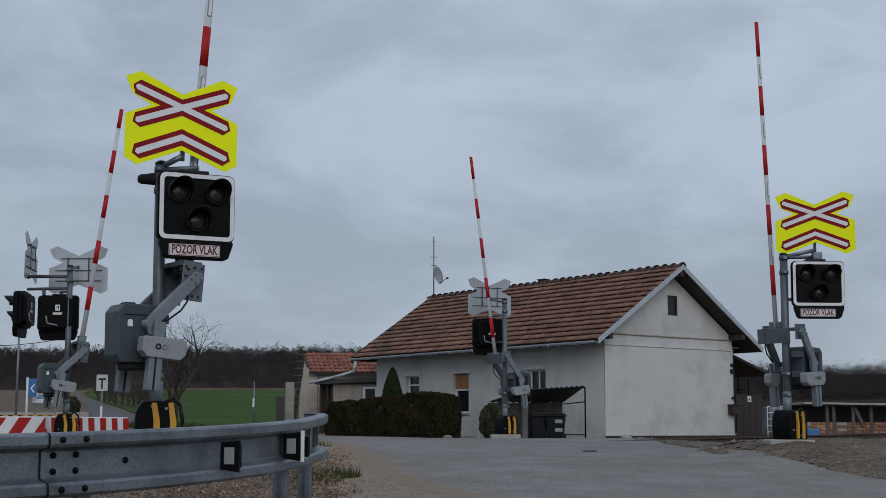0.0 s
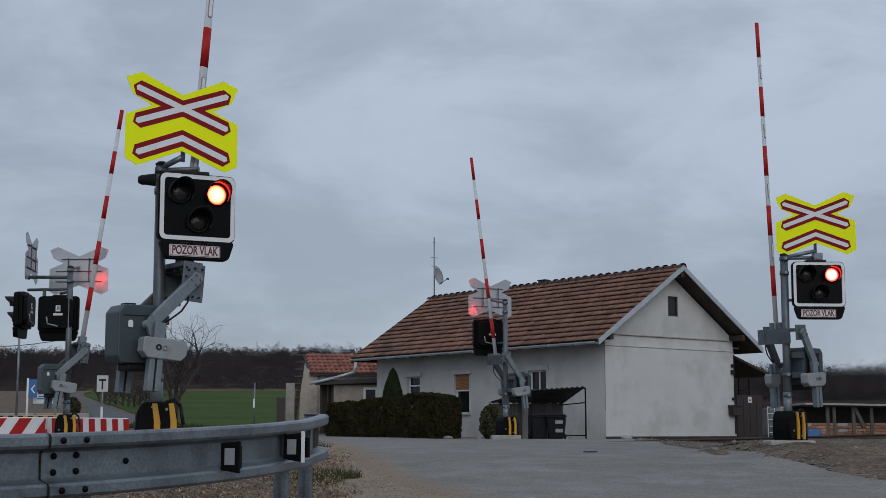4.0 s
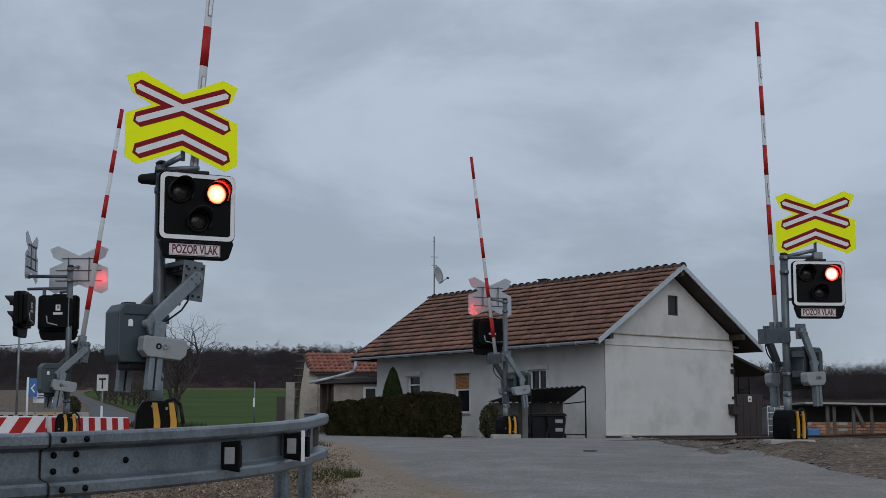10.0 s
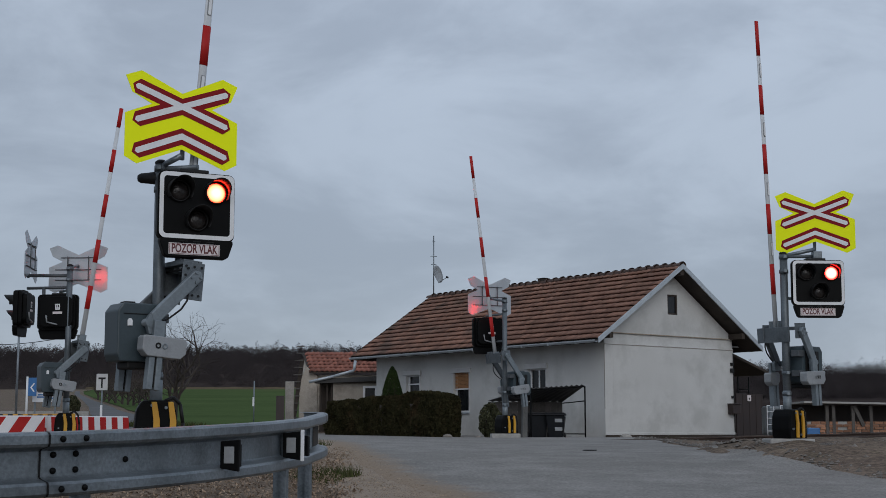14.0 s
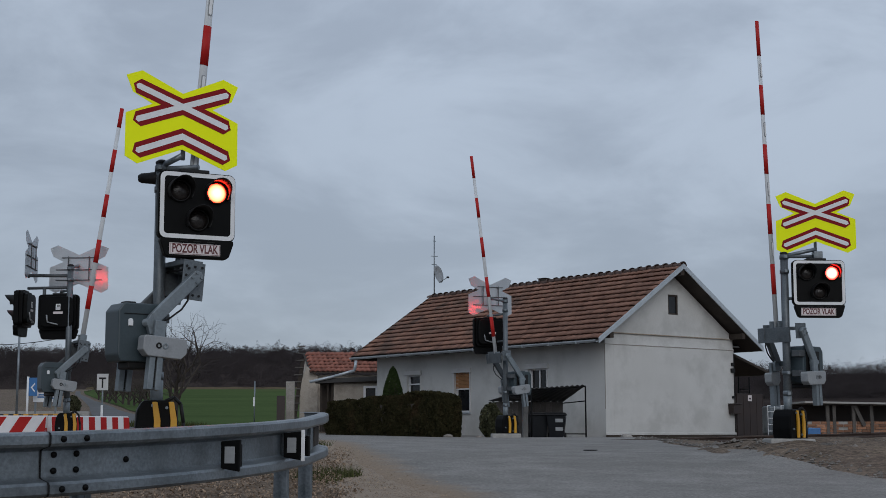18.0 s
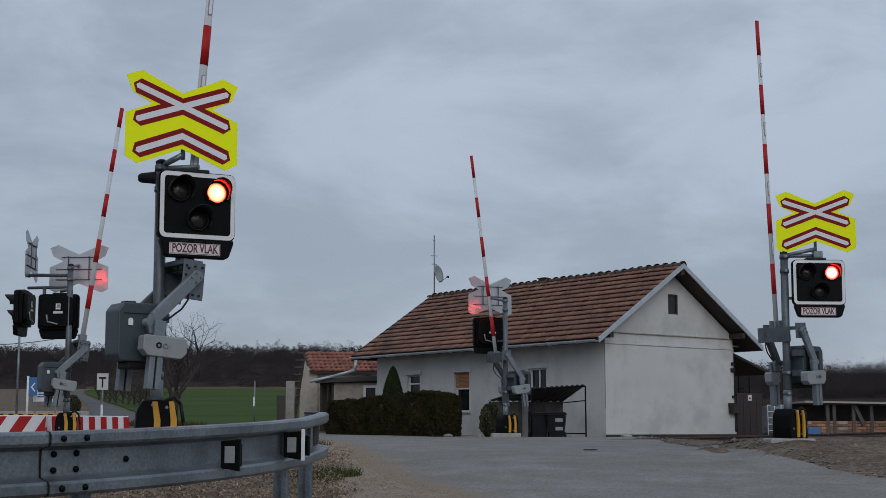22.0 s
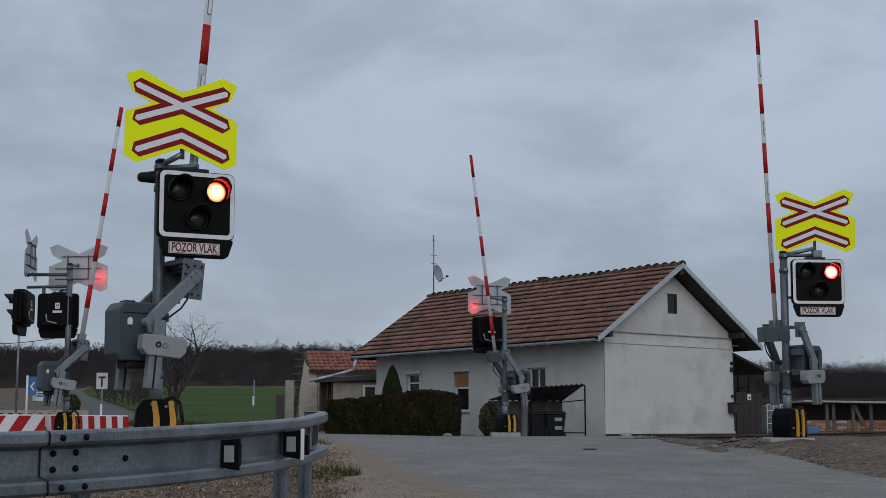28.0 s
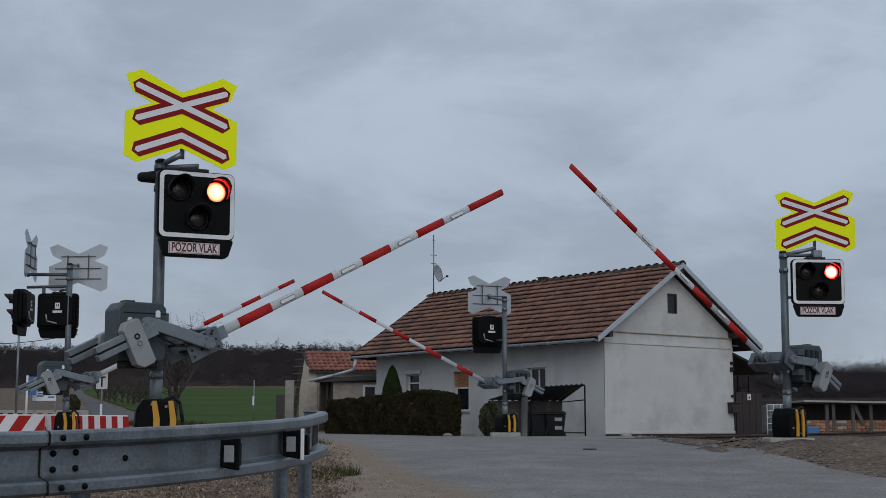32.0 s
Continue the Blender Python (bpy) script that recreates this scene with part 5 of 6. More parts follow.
def bin_shelter():
    th = empty("bin_shelter", pose(2.46, 38.3, -0.35), "low shelter for bins with a dark corrugated roof", "shelter")
    A, Bp, C, D = Vector((0, 0, 1.44)), Vector((1.56, 0, 1.54)), Vector((1.06, 1.9, 1.10)), Vector((-1.14, 1.9, 1.13))
    bm = B()
    n, m = 44, 6
    grid = []
    for j in range(m + 1):
        row = []
        for i in range(n + 1):
            u, v = i / n, j / m
            p = (A * (1 - u) + Bp * u) * (1 - v) + (D * (1 - u) + C * u) * v
            row.append(bm.verts.new((p.x, p.y, p.z + 0.022 * math.sin(u * 2 * math.pi * 11))))
        grid.append(row)
    for j in range(m):
        for i in range(n):
            bm.faces.new((grid[j][i], grid[j][i + 1], grid[j + 1][i + 1], grid[j + 1][i])).smooth = True
    top = part("roof_sheet", bm, M_CORR, th, "dark corrugated roof sheet")
    bmod = top.modifiers.new("thick", "SOLIDIFY")
    bmod.thickness = 0.008
    for p, q, r in (((1.54, 0, -0.2), (1.54, 0, 1.5), 0.022), ((0.02, 0, -0.2), (0.02, 0, 1.4), 0.022), ((1.04, 1.88, -0.2), (1.04, 1.88, 1.08), 0.022), ((-1.1, 1.88, -0.2), (-1.1, 1.88, 1.1), 0.022)):
        bm = B()
        tube(bm, p, q, r, seg=8)
        part("post", bm, M_BLACK, th, "thin dark steel post")
    for p, q in (((1.54, 0, 1.09), (1.04, 1.88, 1.06)), ((1.54, 0, 0.17), (1.04, 1.88, 0.17)), ((0.0, 0, 1.40), (1.54, 0, 1.49))):
        bm = B()
        tube(bm, p, q, 0.016, seg=8)
        part("rail", bm, M_BLACK, th)
    for i in range(13):
        x = -1.08 + i * 0.165
        bm = B()
        box(bm, x, x + 0.164, 1.84, 1.86, 0.0, 1.09 + 0.01 * (i % 3), 0.003)
        part("board", bm, M_BOARD, th)


def wheelie_bin(x, y, rz, label, stickers=False):
    th = empty("wheelie_bin", pose(x, y, -0.36, 0, 0, rz), label, "bin", "bins under the shelter")
    bm = B()
    lo, hi = [(-0.20, -0.22), (0.20, -0.22), (0.20, 0.2), (-0.20, 0.2)], [(-0.27, -0.33), (0.27, -0.33), (0.27, 0.27), (-0.27, 0.27)]
    a = [bm.verts.new((p[0], p[1], 0.06)) for p in lo]
    b = [bm.verts.new((p[0], p[1], 0.679)) for p in hi]
    bm.faces.new(a[::-1])
    bm.faces.new(b)
    for i in range(4):
        j = (i + 1) % 4
        bm.faces.new((a[i], a[j], b[j], b[i]))
    bmesh.ops.bevel(bm, geom=bm.edges[:], offset=0.025, segments=2, affect="EDGES")
    part("body", bm, M_BIN, th, "dark plastic bin body")
    bm = B()
    box(bm, -0.29, 0.29, -0.36, 0.29, 0.679, 0.719, 0.02)
    part("rim", bm, M_BIN, th)
    bm = B()
    prism(bm, [(-0.285, 0.719), (0.285, 0.719), (0.24, 0.766), (-0.24, 0.766)], -0.34, 0.28, 0.015)
    part("lid", bm, M_BIN, th, "closed dark lid")
    bm = B()
    tube(bm, (-0.24, 0.33, 0.701), (0.24, 0.33, 0.701), 0.018, seg=8)
    part("handle", bm, M_BIN, th)
    for s in (-1, 1):
        bm = B()
        tube(bm, (s * 0.2, 0.2, 0.1), (s * 0.26, 0.2, 0.1), 0.1, seg=16)
        part("wheel", bm, M_DARK, th, "black rubber wheel")
    if stickers:
        for z in (0.30, 0.54):
            bm = B()
            k = (z - 0.06) / 0.62
            y = -(0.22 + 0.11 * k)
            box(bm, -0.02, 0.19, y - 0.012, y + 0.0, z - 0.05, z + 0.05, 0.002)
            part("sticker", bm, M_ALU, th, "pale sticker")


bin_shelter()
wheelie_bin(2.72, 39.2, 5, "dark wheelie bin under the shelter")
wheelie_bin(3.24, 39.0, -8, "dark wheelie bin with two pale stickers", True)


def post_by_signal():
    bm = B()
    box(bm, -0.055, 0.055, -0.055, 0.055, -0.3, 0.82, 0.01)
    tagged(part("concrete_post", bm, M_POST, None, "", pose(1.745, 29.2, 0.05, 0, 1, 12)), "weathered grey concrete post beside the signal", "post")


post_by_signal()


def leafy(name, at, label, cat, n, shape, mat, seed, size, core):
    """A shrub of many small leaves: shape(rnd) gives a place on it."""
    rnd = random.Random(seed)
    th = empty(name, at, label, cat)
    V, Fc = [], []
    for i in range(n):
        c = shape(rnd)
        q = Euler((rnd.uniform(0, 6.3), rnd.uniform(0, 6.3), rnd.uniform(0, 6.3))).to_matrix()
        s = rnd.uniform(*size)
        a, b = q @ Vector((s, 0, 0)), q @ Vector((0, s * 0.6, 0))
        k = len(V)
        V += [tuple(c - a), tuple(c - b), tuple(c + a), tuple(c + b)]
        Fc.append((k, k + 1, k + 2, k + 3))
    me = bpy.data.meshes.new("foliage")
    me.from_pydata(V, [], Fc)
    me.materials.append(mat)
    ob = new("foliage", me)
    ob.parent = th
    tagged(ob, kind="stuff")
    bm = B()
    for i in range(6):
        a = i * 1.05
        tube(bm, (0.03 * math.cos(a), 0.03 * math.sin(a), -0.1), (0.2 * math.cos(a), 0.2 * math.sin(a), 0.6), 0.015, 0.006, 6)
    part("stems", bm, M_BARK, th)
    bm = B()
    lathe(bm, core, 14)
    part("inner_twigs", bm, M_BARK, th)
    return th


def bush_shape(rnd):
    a, u = rnd.uniform(0, 6.283), rnd.uniform(-1, 1)
    r = (0.75 + 0.25 * rnd.random() ** 0.5) * (1 + 0.25 * noise.noise((math.cos(a) * 2, math.sin(a) * 2, u * 2)))
    return Vector((0.31 * r * math.cos(a) * math.sqrt(1 - u * u), 0.31 * r * math.sin(a) * math.sqrt(1 - u * u), 0.45 + 0.50 * r * u))


def cone_shape(rnd):
    u = rnd.random() ** 1.4
    a = rnd.uniform(0, 6.283)
    r = 0.62 * (1 - u) ** 0.62 * (0.8 + 0.2 * rnd.random()) * (1 + 0.12 * noise.noise((math.cos(a) * 2, math.sin(a) * 2, u * 6)))
    return Vector((r * math.cos(a), r * math.sin(a), 0.05 + 2.25 * u))


leafy("bush", pose(1.30, 36.5, -0.28), "small dark green leafy bush by the shelter", "bush", 5000, bush_shape, M_BUSH, 21, (0.02, 0.045), [(0.0001, 0.1), (0.12, 0.25), (0.16, 0.45), (0.1, 0.6), (0.0001, 0.7)])
leafy("bush", pose(-24.4, 90.0, -0.6), "low dark green bush beside the far road", "bush", 4000, lambda r: bush_shape(r) * 1.5, M_BUSH, 23, (0.03, 0.08), [(0.0001, 0.1), (0.3, 0.3), (0.38, 0.65), (0.3, 1.0), (0.0001, 1.2)])
leafy("conifer", pose(-1.70, 46.0, -0.45), "small clipped conical conifer behind the hedge", "conifer", 16000, cone_shape, M_CONIFER, 22, (0.015, 0.04), [(0.42, 0.0), (0.40, 0.4), (0.30, 1.0), (0.18, 1.6), (0.0001, 2.1)])


# ---- roof aerial ----
def aerial():
    th = empty("roof_aerial", pose(-0.34, 51.3, 4.55), "roof mast with television aerial and satellite dish", "aerial")
    bm = B()
    tube(bm, (0, 0, 0), (0, 0, 2.4), 0.022, seg=8)
    part("mast", bm, M_GALV_D, th)
    for z, w in ((1.62, 0.13), (2.2, 0.05), (1.30, 0.10)):
        bm = B()
        tube(bm, (-w, 0, z), (w, 0.1, z), 0.012, seg=6)
        part("aerial_element", bm, M_GALV_D, th)
    bm = B()
    tube(bm, (0, 0, 1.2), (0.1, -0.05, 1.0), 0.018, seg=6)
    part("dish_bracket", bm, M_GALV_D, th)
    bm = B()
    tmp = lathe(bm, [(0.0001, 0.0), (0.15, 0.012), (0.27, 0.045), (0.345, 0.085), (0.34, 0.095), (0.26, 0.055), (0.14, 0.022), (0.0001, 0.01)], 22, "x")
    dish = part("satellite_dish", bm, M_ALU, th, "pale grey satellite dish", pose(0.1, -0.06, 0.9, 0, -12, -28))
    bm = B()
    tube(bm, (0.02, 0, -0.33), (0.42, 0, -0.22), 0.012, seg=6)
    part("feed_arm", bm, M_GALV_D, dish)
    bm = B()
    tube(bm, (0.40, 0, -0.20), (0.47, 0, -0.24), 0.035, seg=10)
    part("feed_horn", bm, M_DARK, dish)


aerial()


# ---- outbuilding at the house's far end ----
def outbuilding():
    th = empty("outbuilding", pose(-5.8, 55.0, -0.5), "small rendered outbuilding with an orange tiled roof", "outbuilding")
    W, D, he, hr = 3.4, 2.2, 2.25, 3.22
    bm = B()
    for x in (0.0, W - 0.25):
        prism_pts = [(0, 0), (D * 2, 0), (D * 2, he), (D, hr - 0.1), (0, he)]
        a = [bm.verts.new((x, y, z)) for y, z in prism_pts]
        b = [bm.verts.new((x + 0.25, y, z)) for y, z in prism_pts]
        bm.faces.new(a)
        bm.faces.new(b[::-1])
        for i in range(5):
            j = (i + 1) % 5
            bm.faces.new((a[i], b[i], b[j], a[j]))
    box(bm, 0.25, W - 0.25, 0.0, 0.25, 0, he - 0.05)
    bmesh.ops.recalc_face_normals(bm, faces=bm.faces[:])
    part("walls", bm, M_RENDER, th, "stained beige rendered walls")
    bm = B()
    prism(bm, [(0.02, 0), (0.75, 0), (0.75, he - 0.1), (0.45, he + 0.15), (0.30, he + 0.3), (0.02, he - 0.4)], -0.12, 0.0, 0.02)
    part("buttress", bm, M_RENDER, th, "pale rendered wall end")
    bm = B()
    quad_slab(bm, [(0.45, -0.35, he + 0.06), (W, -0.35, he + 0.06), (W, D, hr), (-0.12, D, hr)], 0.05)
    roof = part("roof", bm, M_WOOD, th, "orange tile roof")
    rows = 6
    rnd = random.Random(9)
    L = math.hypot(D + 0.35, hr - he - 0.06)
    ang = math.atan2(hr - he - 0.06, D + 0.35)
    prof = [(0, 0.01), (0.05, 0.013), (0.085, 0.034), (0.125, 0.037), (0.165, 0.02), (0.20, 0.01)]
    bm = B()
    a = [bm.verts.new((u, 0, h + 0.035)) for u, h in prof]
    b = [bm.verts.new((u, L / rows * 1.05, h)) for u, h in prof]
    c = [bm.verts.new((u, 0, h - 0.0)) for u, h in prof]
    for i in range(5):
        bm.faces.new((a[i], a[i + 1], b[i + 1], b[i])).smooth = True
        bm.faces.new((c[i], c[i + 1], a[i + 1], a[i]))
    bm.normal_update()
    me = bpy.data.meshes.new("roof_tile")
    bm.to_mesh(me)
    bm.free()
    me.materials.append(M_TILE2)
    for r in range(rows):
        x = 0.45 - 0.5 * r / rows
        while x < W - 0.2:
            ob = new("roof_tile", me)
            s = L / rows * r
            ob.parent, ob.matrix_basis = roof, pose(x, -0.35 + s * math.cos(ang), he + 0.065 + s * math.sin(ang), math.degrees(ang) + rnd.uniform(-1.5, 1.5), rnd.uniform(-1.5, 1.5), 0)
            x += 0.20
    # stepped batten ends along the left verge
    for i in range(11):
        k = i / 10
        bm = B()
        x = -0.40 + 0.35 * k
        z = 0.5 + 2.85 * k
        box(bm, x - 0.02, x + 0.38 - 0.1 * k, -0.2, -0.14, z - 0.025, z + 0.02, 0.004)
        part("batten", bm, M_BOARD, th, "grey batten end")
    bm = B()
    prism(bm, [(-0.32, 0.0), (-0.16, 0.0), (0.22, he + 0.6), (0.06, he + 0.6)], -0.135, -0.06)
    part("verge", bm, M_WOOD, th, "dark verge")


def lean_to():
    th = empty("lean_to", pose(-4.75, 52.3, -0.5), "low beige lean-to with a flat sheet roof", "lean-to")
    W, h = 2.35, 1.9
    win = (1.78, 2.15, 1.22, 1.66)
    bm = B()
    wall_cells(bm, W - 0.55, h, [(win[0] - 0.55, win[1] - 0.55, win[2], win[3])], 0.2, "x")
    bmesh.ops.remove_doubles(bm, verts=bm.verts[:], dist=0.001)
    bmesh.ops.translate(bm, verts=bm.verts[:], vec=(0.55, 0, 0))
    part("wall", bm, M_RENDER, th, "beige rendered wall")
    for x in (0.02, 0.28, 0.46):
        bm = B()
        box(bm, x, x + 0.07, 0.02, 0.1, 0, h - 0.05, 0.005)
        part("timber_post", bm, M_WOOD, th)
    bm = B()
    box(bm, 0.0, 0.55, 0.5, 0.56, 0, h - 0.02)
    part("inner_boarding", bm, M_WOOD, th)
    for a, b, c, d in ((win[0] - 0.09, win[1] + 0.09, win[3], win[3] + 0.09), (win[0] - 0.09, win[1] + 0.09, win[2] - 0.09, win[2]), (win[0] - 0.09, win[0], win[2], win[3]), (win[1], win[1] + 0.09, win[2], win[3])):
        bm = B()
        box(bm, a, b, -0.02, 0.05, c, d, 0.004)
        part("window_frame", bm, M_WHITE, th, "white window frame")
    bm = B()
    box(bm, win[0], win[1], 0.06, 0.07, win[2], win[3])
    part("pane", bm, M_GLASS, th)
    bm = B()
    quad_slab(bm, [(-0.15, -0.25, h + 0.10), (W + 0.35, -0.25, h + 0.22), (W + 0.35, 1.4, h + 0.26), (-0.15, 1.4, h + 0.14)], 0.17)
    part("roof_sheet", bm, M_CORR, th, "dark felted roof")
    bm = B()
    box(bm, 0.5, W, -0.12, -0.05, h - 0.06, h + 0.02, 0.006)
    part("fascia", bm, M_WOOD, th)
    for p, q in (((-0.35, -0.32, h - 0.02), (0.6, -0.32, h + 0.20)), ((0.6, -0.32, h + 0.2), (1.35, -0.2, h + 0.42)), ((1.35, -0.2, h + 0.42), (1.40, -0.1, h + 0.80))):
        bm = B()
        tube(bm, p, q, 0.055, seg=10)
        part("downpipe", bm, M_ZINC, th, "zinc downpipe")


outbuilding()
lean_to()


def yard_bits():
    bm = B()
    box(bm, -0.15, 0.15, -0.02, 0.02, 0, 1.42, 0.006)
    tagged(part("brown_panel", bm, M_BROWN, None, "", pose(-5.95, 50.0, -0.55)), "dark brown sheet panel at the yard's edge", "panel")
    bm = B()
    box(bm, -0.16, 0.16, -0.08, 0.08, 0, 1.95, 0.015)
    tagged(part("gate_pillar", bm, M_BASE, None, "", pose(-5.72, 51.0, -0.55)), "grey concrete gate pillar", "pillar")


yard_bits()


# ---- right of the house: gate, letter box, porch, shed ----
def metal_gate():
    th = empty("metal_gate", HOUSE @ pose(5.75, -0.02, -0.05), "dark brown solid metal gate beside the house", "gate")
    bm = B()
    box(bm, 0.03, 1.33, 0, 0.05, 0.04, 1.41, 0.008)
    part("leaf", bm, M_BROWN, th, "dark brown sheet metal gate leaf")
    for x in (0.34, 0.66, 0.98, 1.28):
        bm = B()
        box(bm, x - 0.008, x + 0.008, -0.008, 0.0, 0.06, 1.39, 0.002)
        part("rib", bm, M_BROWN, th)
    bm = B()
    box(bm, 0.56, 0.74, -0.012, -0.004, 1.17, 1.36, 0.003)
    sg = part("notice", bm, M_PLATE, th, "small white notice")
    bm = B()
    tube(bm, (0.65, -0.012, 1.25), (0.65, -0.016, 1.25), 0.034, seg=12)
    part("notice_mark", bm, M_BLACK, sg)
    for x in (0.25, 0.77):
        bm = B()
        tube(bm, (x, 0.1, 0.0), (x, 0.1, 1.95), 0.022, seg=8)
        part("frame_post", bm, M_BLACK, th)
    for z in (1.55,):
        bm = B()
        tube(bm, (0.25, 0.1, z), (0.77, 0.1, z), 0.015, seg=8)
        part("frame_rail", bm, M_BLACK, th)
    bm = B()
    box(bm, 0.0, 1.5, -0.05, 0.12, -0.12, 0.03, 0.01)
    part("threshold", bm, M_WOOD, th)


def wall_fittings():
    m = HOUSE @ pose(W_GABLE - 5.08, 0, 0)
    th = empty("letter_box", m @ pose(4.93, -0.13, 0.71), "brown metal letter box on the gable wall", "letter box")
    bm = B()
    prism(bm, [(-0.17, 0.0), (0.17, 0.0), (0.19, 0.30), (-0.19, 0.30)], -0.1, 0.12, 0.015)
    part("body", bm, M_BROWN, th)
    bm = B()
    box(bm, -0.2, 0.2, -0.13, 0.12, 0.30, 0.33, 0.006)
    part("lid", bm, M_BROWN, th)
    for z, s in ((2.28, 0.05), (2.08, 0.07), (1.24, 0.04)):
        bm = B()
        box(bm, -s, s, -0.06, 0.01, -s, s, 0.008)
        tagged(part("junction_box", bm, M_DARK, None, "", m @ pose(4.98, -0.01, z)), "small dark junction box on the wall", "junction box")
    bm = B()
    tube(bm, (5.06, -0.02, 0.1), (5.06, -0.02, 2.7), 0.014, seg=6)
    tagged(part("wall_cable", bm, M_DARK, None, "", m), "dark cable down the wall's corner", "cable")
    bm = B()
    quad_slab(bm, [(5.1, 0.3, 2.84), (7.3, 0.3, 2.16), (7.3, 4.0, 2.16), (5.1, 4.0, 2.84)], 0.08)
    tagged(part("porch_roof", bm, M_WOOD, None, "", m), "dark timber porch roof behind the gable", "porch roof")
    bm = B()
    box(bm, 5.12, 6.75, 0.2, 0.28, 2.92, 2.97, 0.006)
    tagged(part("porch_flashing", bm, M_ZINC, None, "", m), "pale sheet flashing along the porch roof", "flashing")
    # added dark panel that fills the opening under the porch roof
    bm = B()
    box(bm, 5.15, 6.6, 3.9, 3.97, -0.2, 2.45, 0.01)
    tagged(part("porch_back_wall", bm, M_WOOD, None, "", m), "dark panel filling the gap under the porch roof", "wall")
    bm = B()
    tube(bm, (6.9, 3.8, -0.1), (6.9, 3.8, 2.3), 0.05, seg=8)
    tagged(part("porch_post", bm, M_WOOD, None, "", m), "dark timber porch post", "post")


def white_cage():
    th = empty("caged_tank", pose(9.75, 41.0, -0.42), "white caged water tank", "water tank")
    bm = B()
    box(bm, 0.04, 0.96, 0.04, 0.96, 0.12, 1.0, 0.06)
    part("tank", bm, M_GALV_D, th, "cloudy grey plastic tank")
    for i in range(6):
        for p, q in (((i * 0.2, 0, 0), (i * 0.2, 0, 1.02)), ((0, 0, 0.06 + i * 0.19), (1.0, 0, 0.06 + i * 0.19))):
            bm = B()
            tube(bm, p, q, 0.011, seg=6)
            part("cage_bar", bm, M_WHITE, th)
    bm = B()
    box(bm, 0, 1.0, 0, 1.0, -0.1, 0.1, 0.01)
    part("pallet", bm, M_BOARD, th)


def open_shed():
    th = empty("open_shed", pose(10.15, 38.0, -0.30), "open low shed with grey posts, brick parapet and sheet roof", "shed")
    W = 3.4
    bm = B()
    quad_slab(bm, [(-0.15, -0.3, 1.03), (W, -0.3, 0.97), (W, 1.8, 0.96), (-0.15, 1.8, 1.02)], 0.05)
    part("roof_sheet", bm, M_CONC, th, "pale grey roof sheet")
    for x in (0.50, 0.68, 1.22, 1.72, 2.28, 2.9):
        bm = B()
        box(bm, x, x + 0.09, -0.05, 0.04, -0.1, 0.93, 0.006)
        part("post", bm, M_BOARD, th, "weathered grey post")
    bm = B()
    box(bm, -0.1, W, 1.6, 1.7, -0.1, 1.0)
    part("rear_boarding", bm, M_BROWN, th, "dark boarding")
    bm = B()
    box(bm, -0.05, 0.05, -0.09, -0.06, -0.3, 0.3, 0.004, pose(1.42, 0, 0.62) @ pose(0, 0, 0, 0, -24, 0))
    part("leaning_board", bm, M_BOARD, th, "pale leaning board")
    bm = B()
    box(bm, 0.0, W, 0.0, 0.1, -0.15, 0.47)
    part("parapet_core", bm, M_CONC, th)
    bm = B()
    box(bm, 0, 0.235, -0.03, 0.0, 0, 0.066, 0.006)
    me = bpy.data.meshes.new("brick")
    bm.to_mesh(me)
    bm.free()
    me.materials.append(M_BRICK)
    rnd = random.Random(4)
    for r in range(8):
        x = -0.02 + (0.12 if r % 2 else 0)
        while x < W - 0.2:
            if not (0.78 < x < 0.92 or 2.30 < x < 2.4):
                ob = new("brick", me)
                ob.parent, ob.matrix_basis = th, pose(x, -0.002 - rnd.uniform(0, 0.012), -0.14 + r * 0.078, 0, rnd.uniform(-1, 1), 0)
            x += 0.25
    bm = B()
    box(bm, -0.04, 0.32, -0.09, -0.035, -0.1, 0.30, 0.03)
    part("blue_sack", bm, M_BLUE, th, "faded blue sack")
    bm = B()
    box(bm, -0.05, W, -0.4, -0.25, -0.22, -0.12, 0.01)
    part("sleeper_edge", bm, M_WOOD, th)


metal_gate()
wall_fittings()
white_cage()
open_shed()


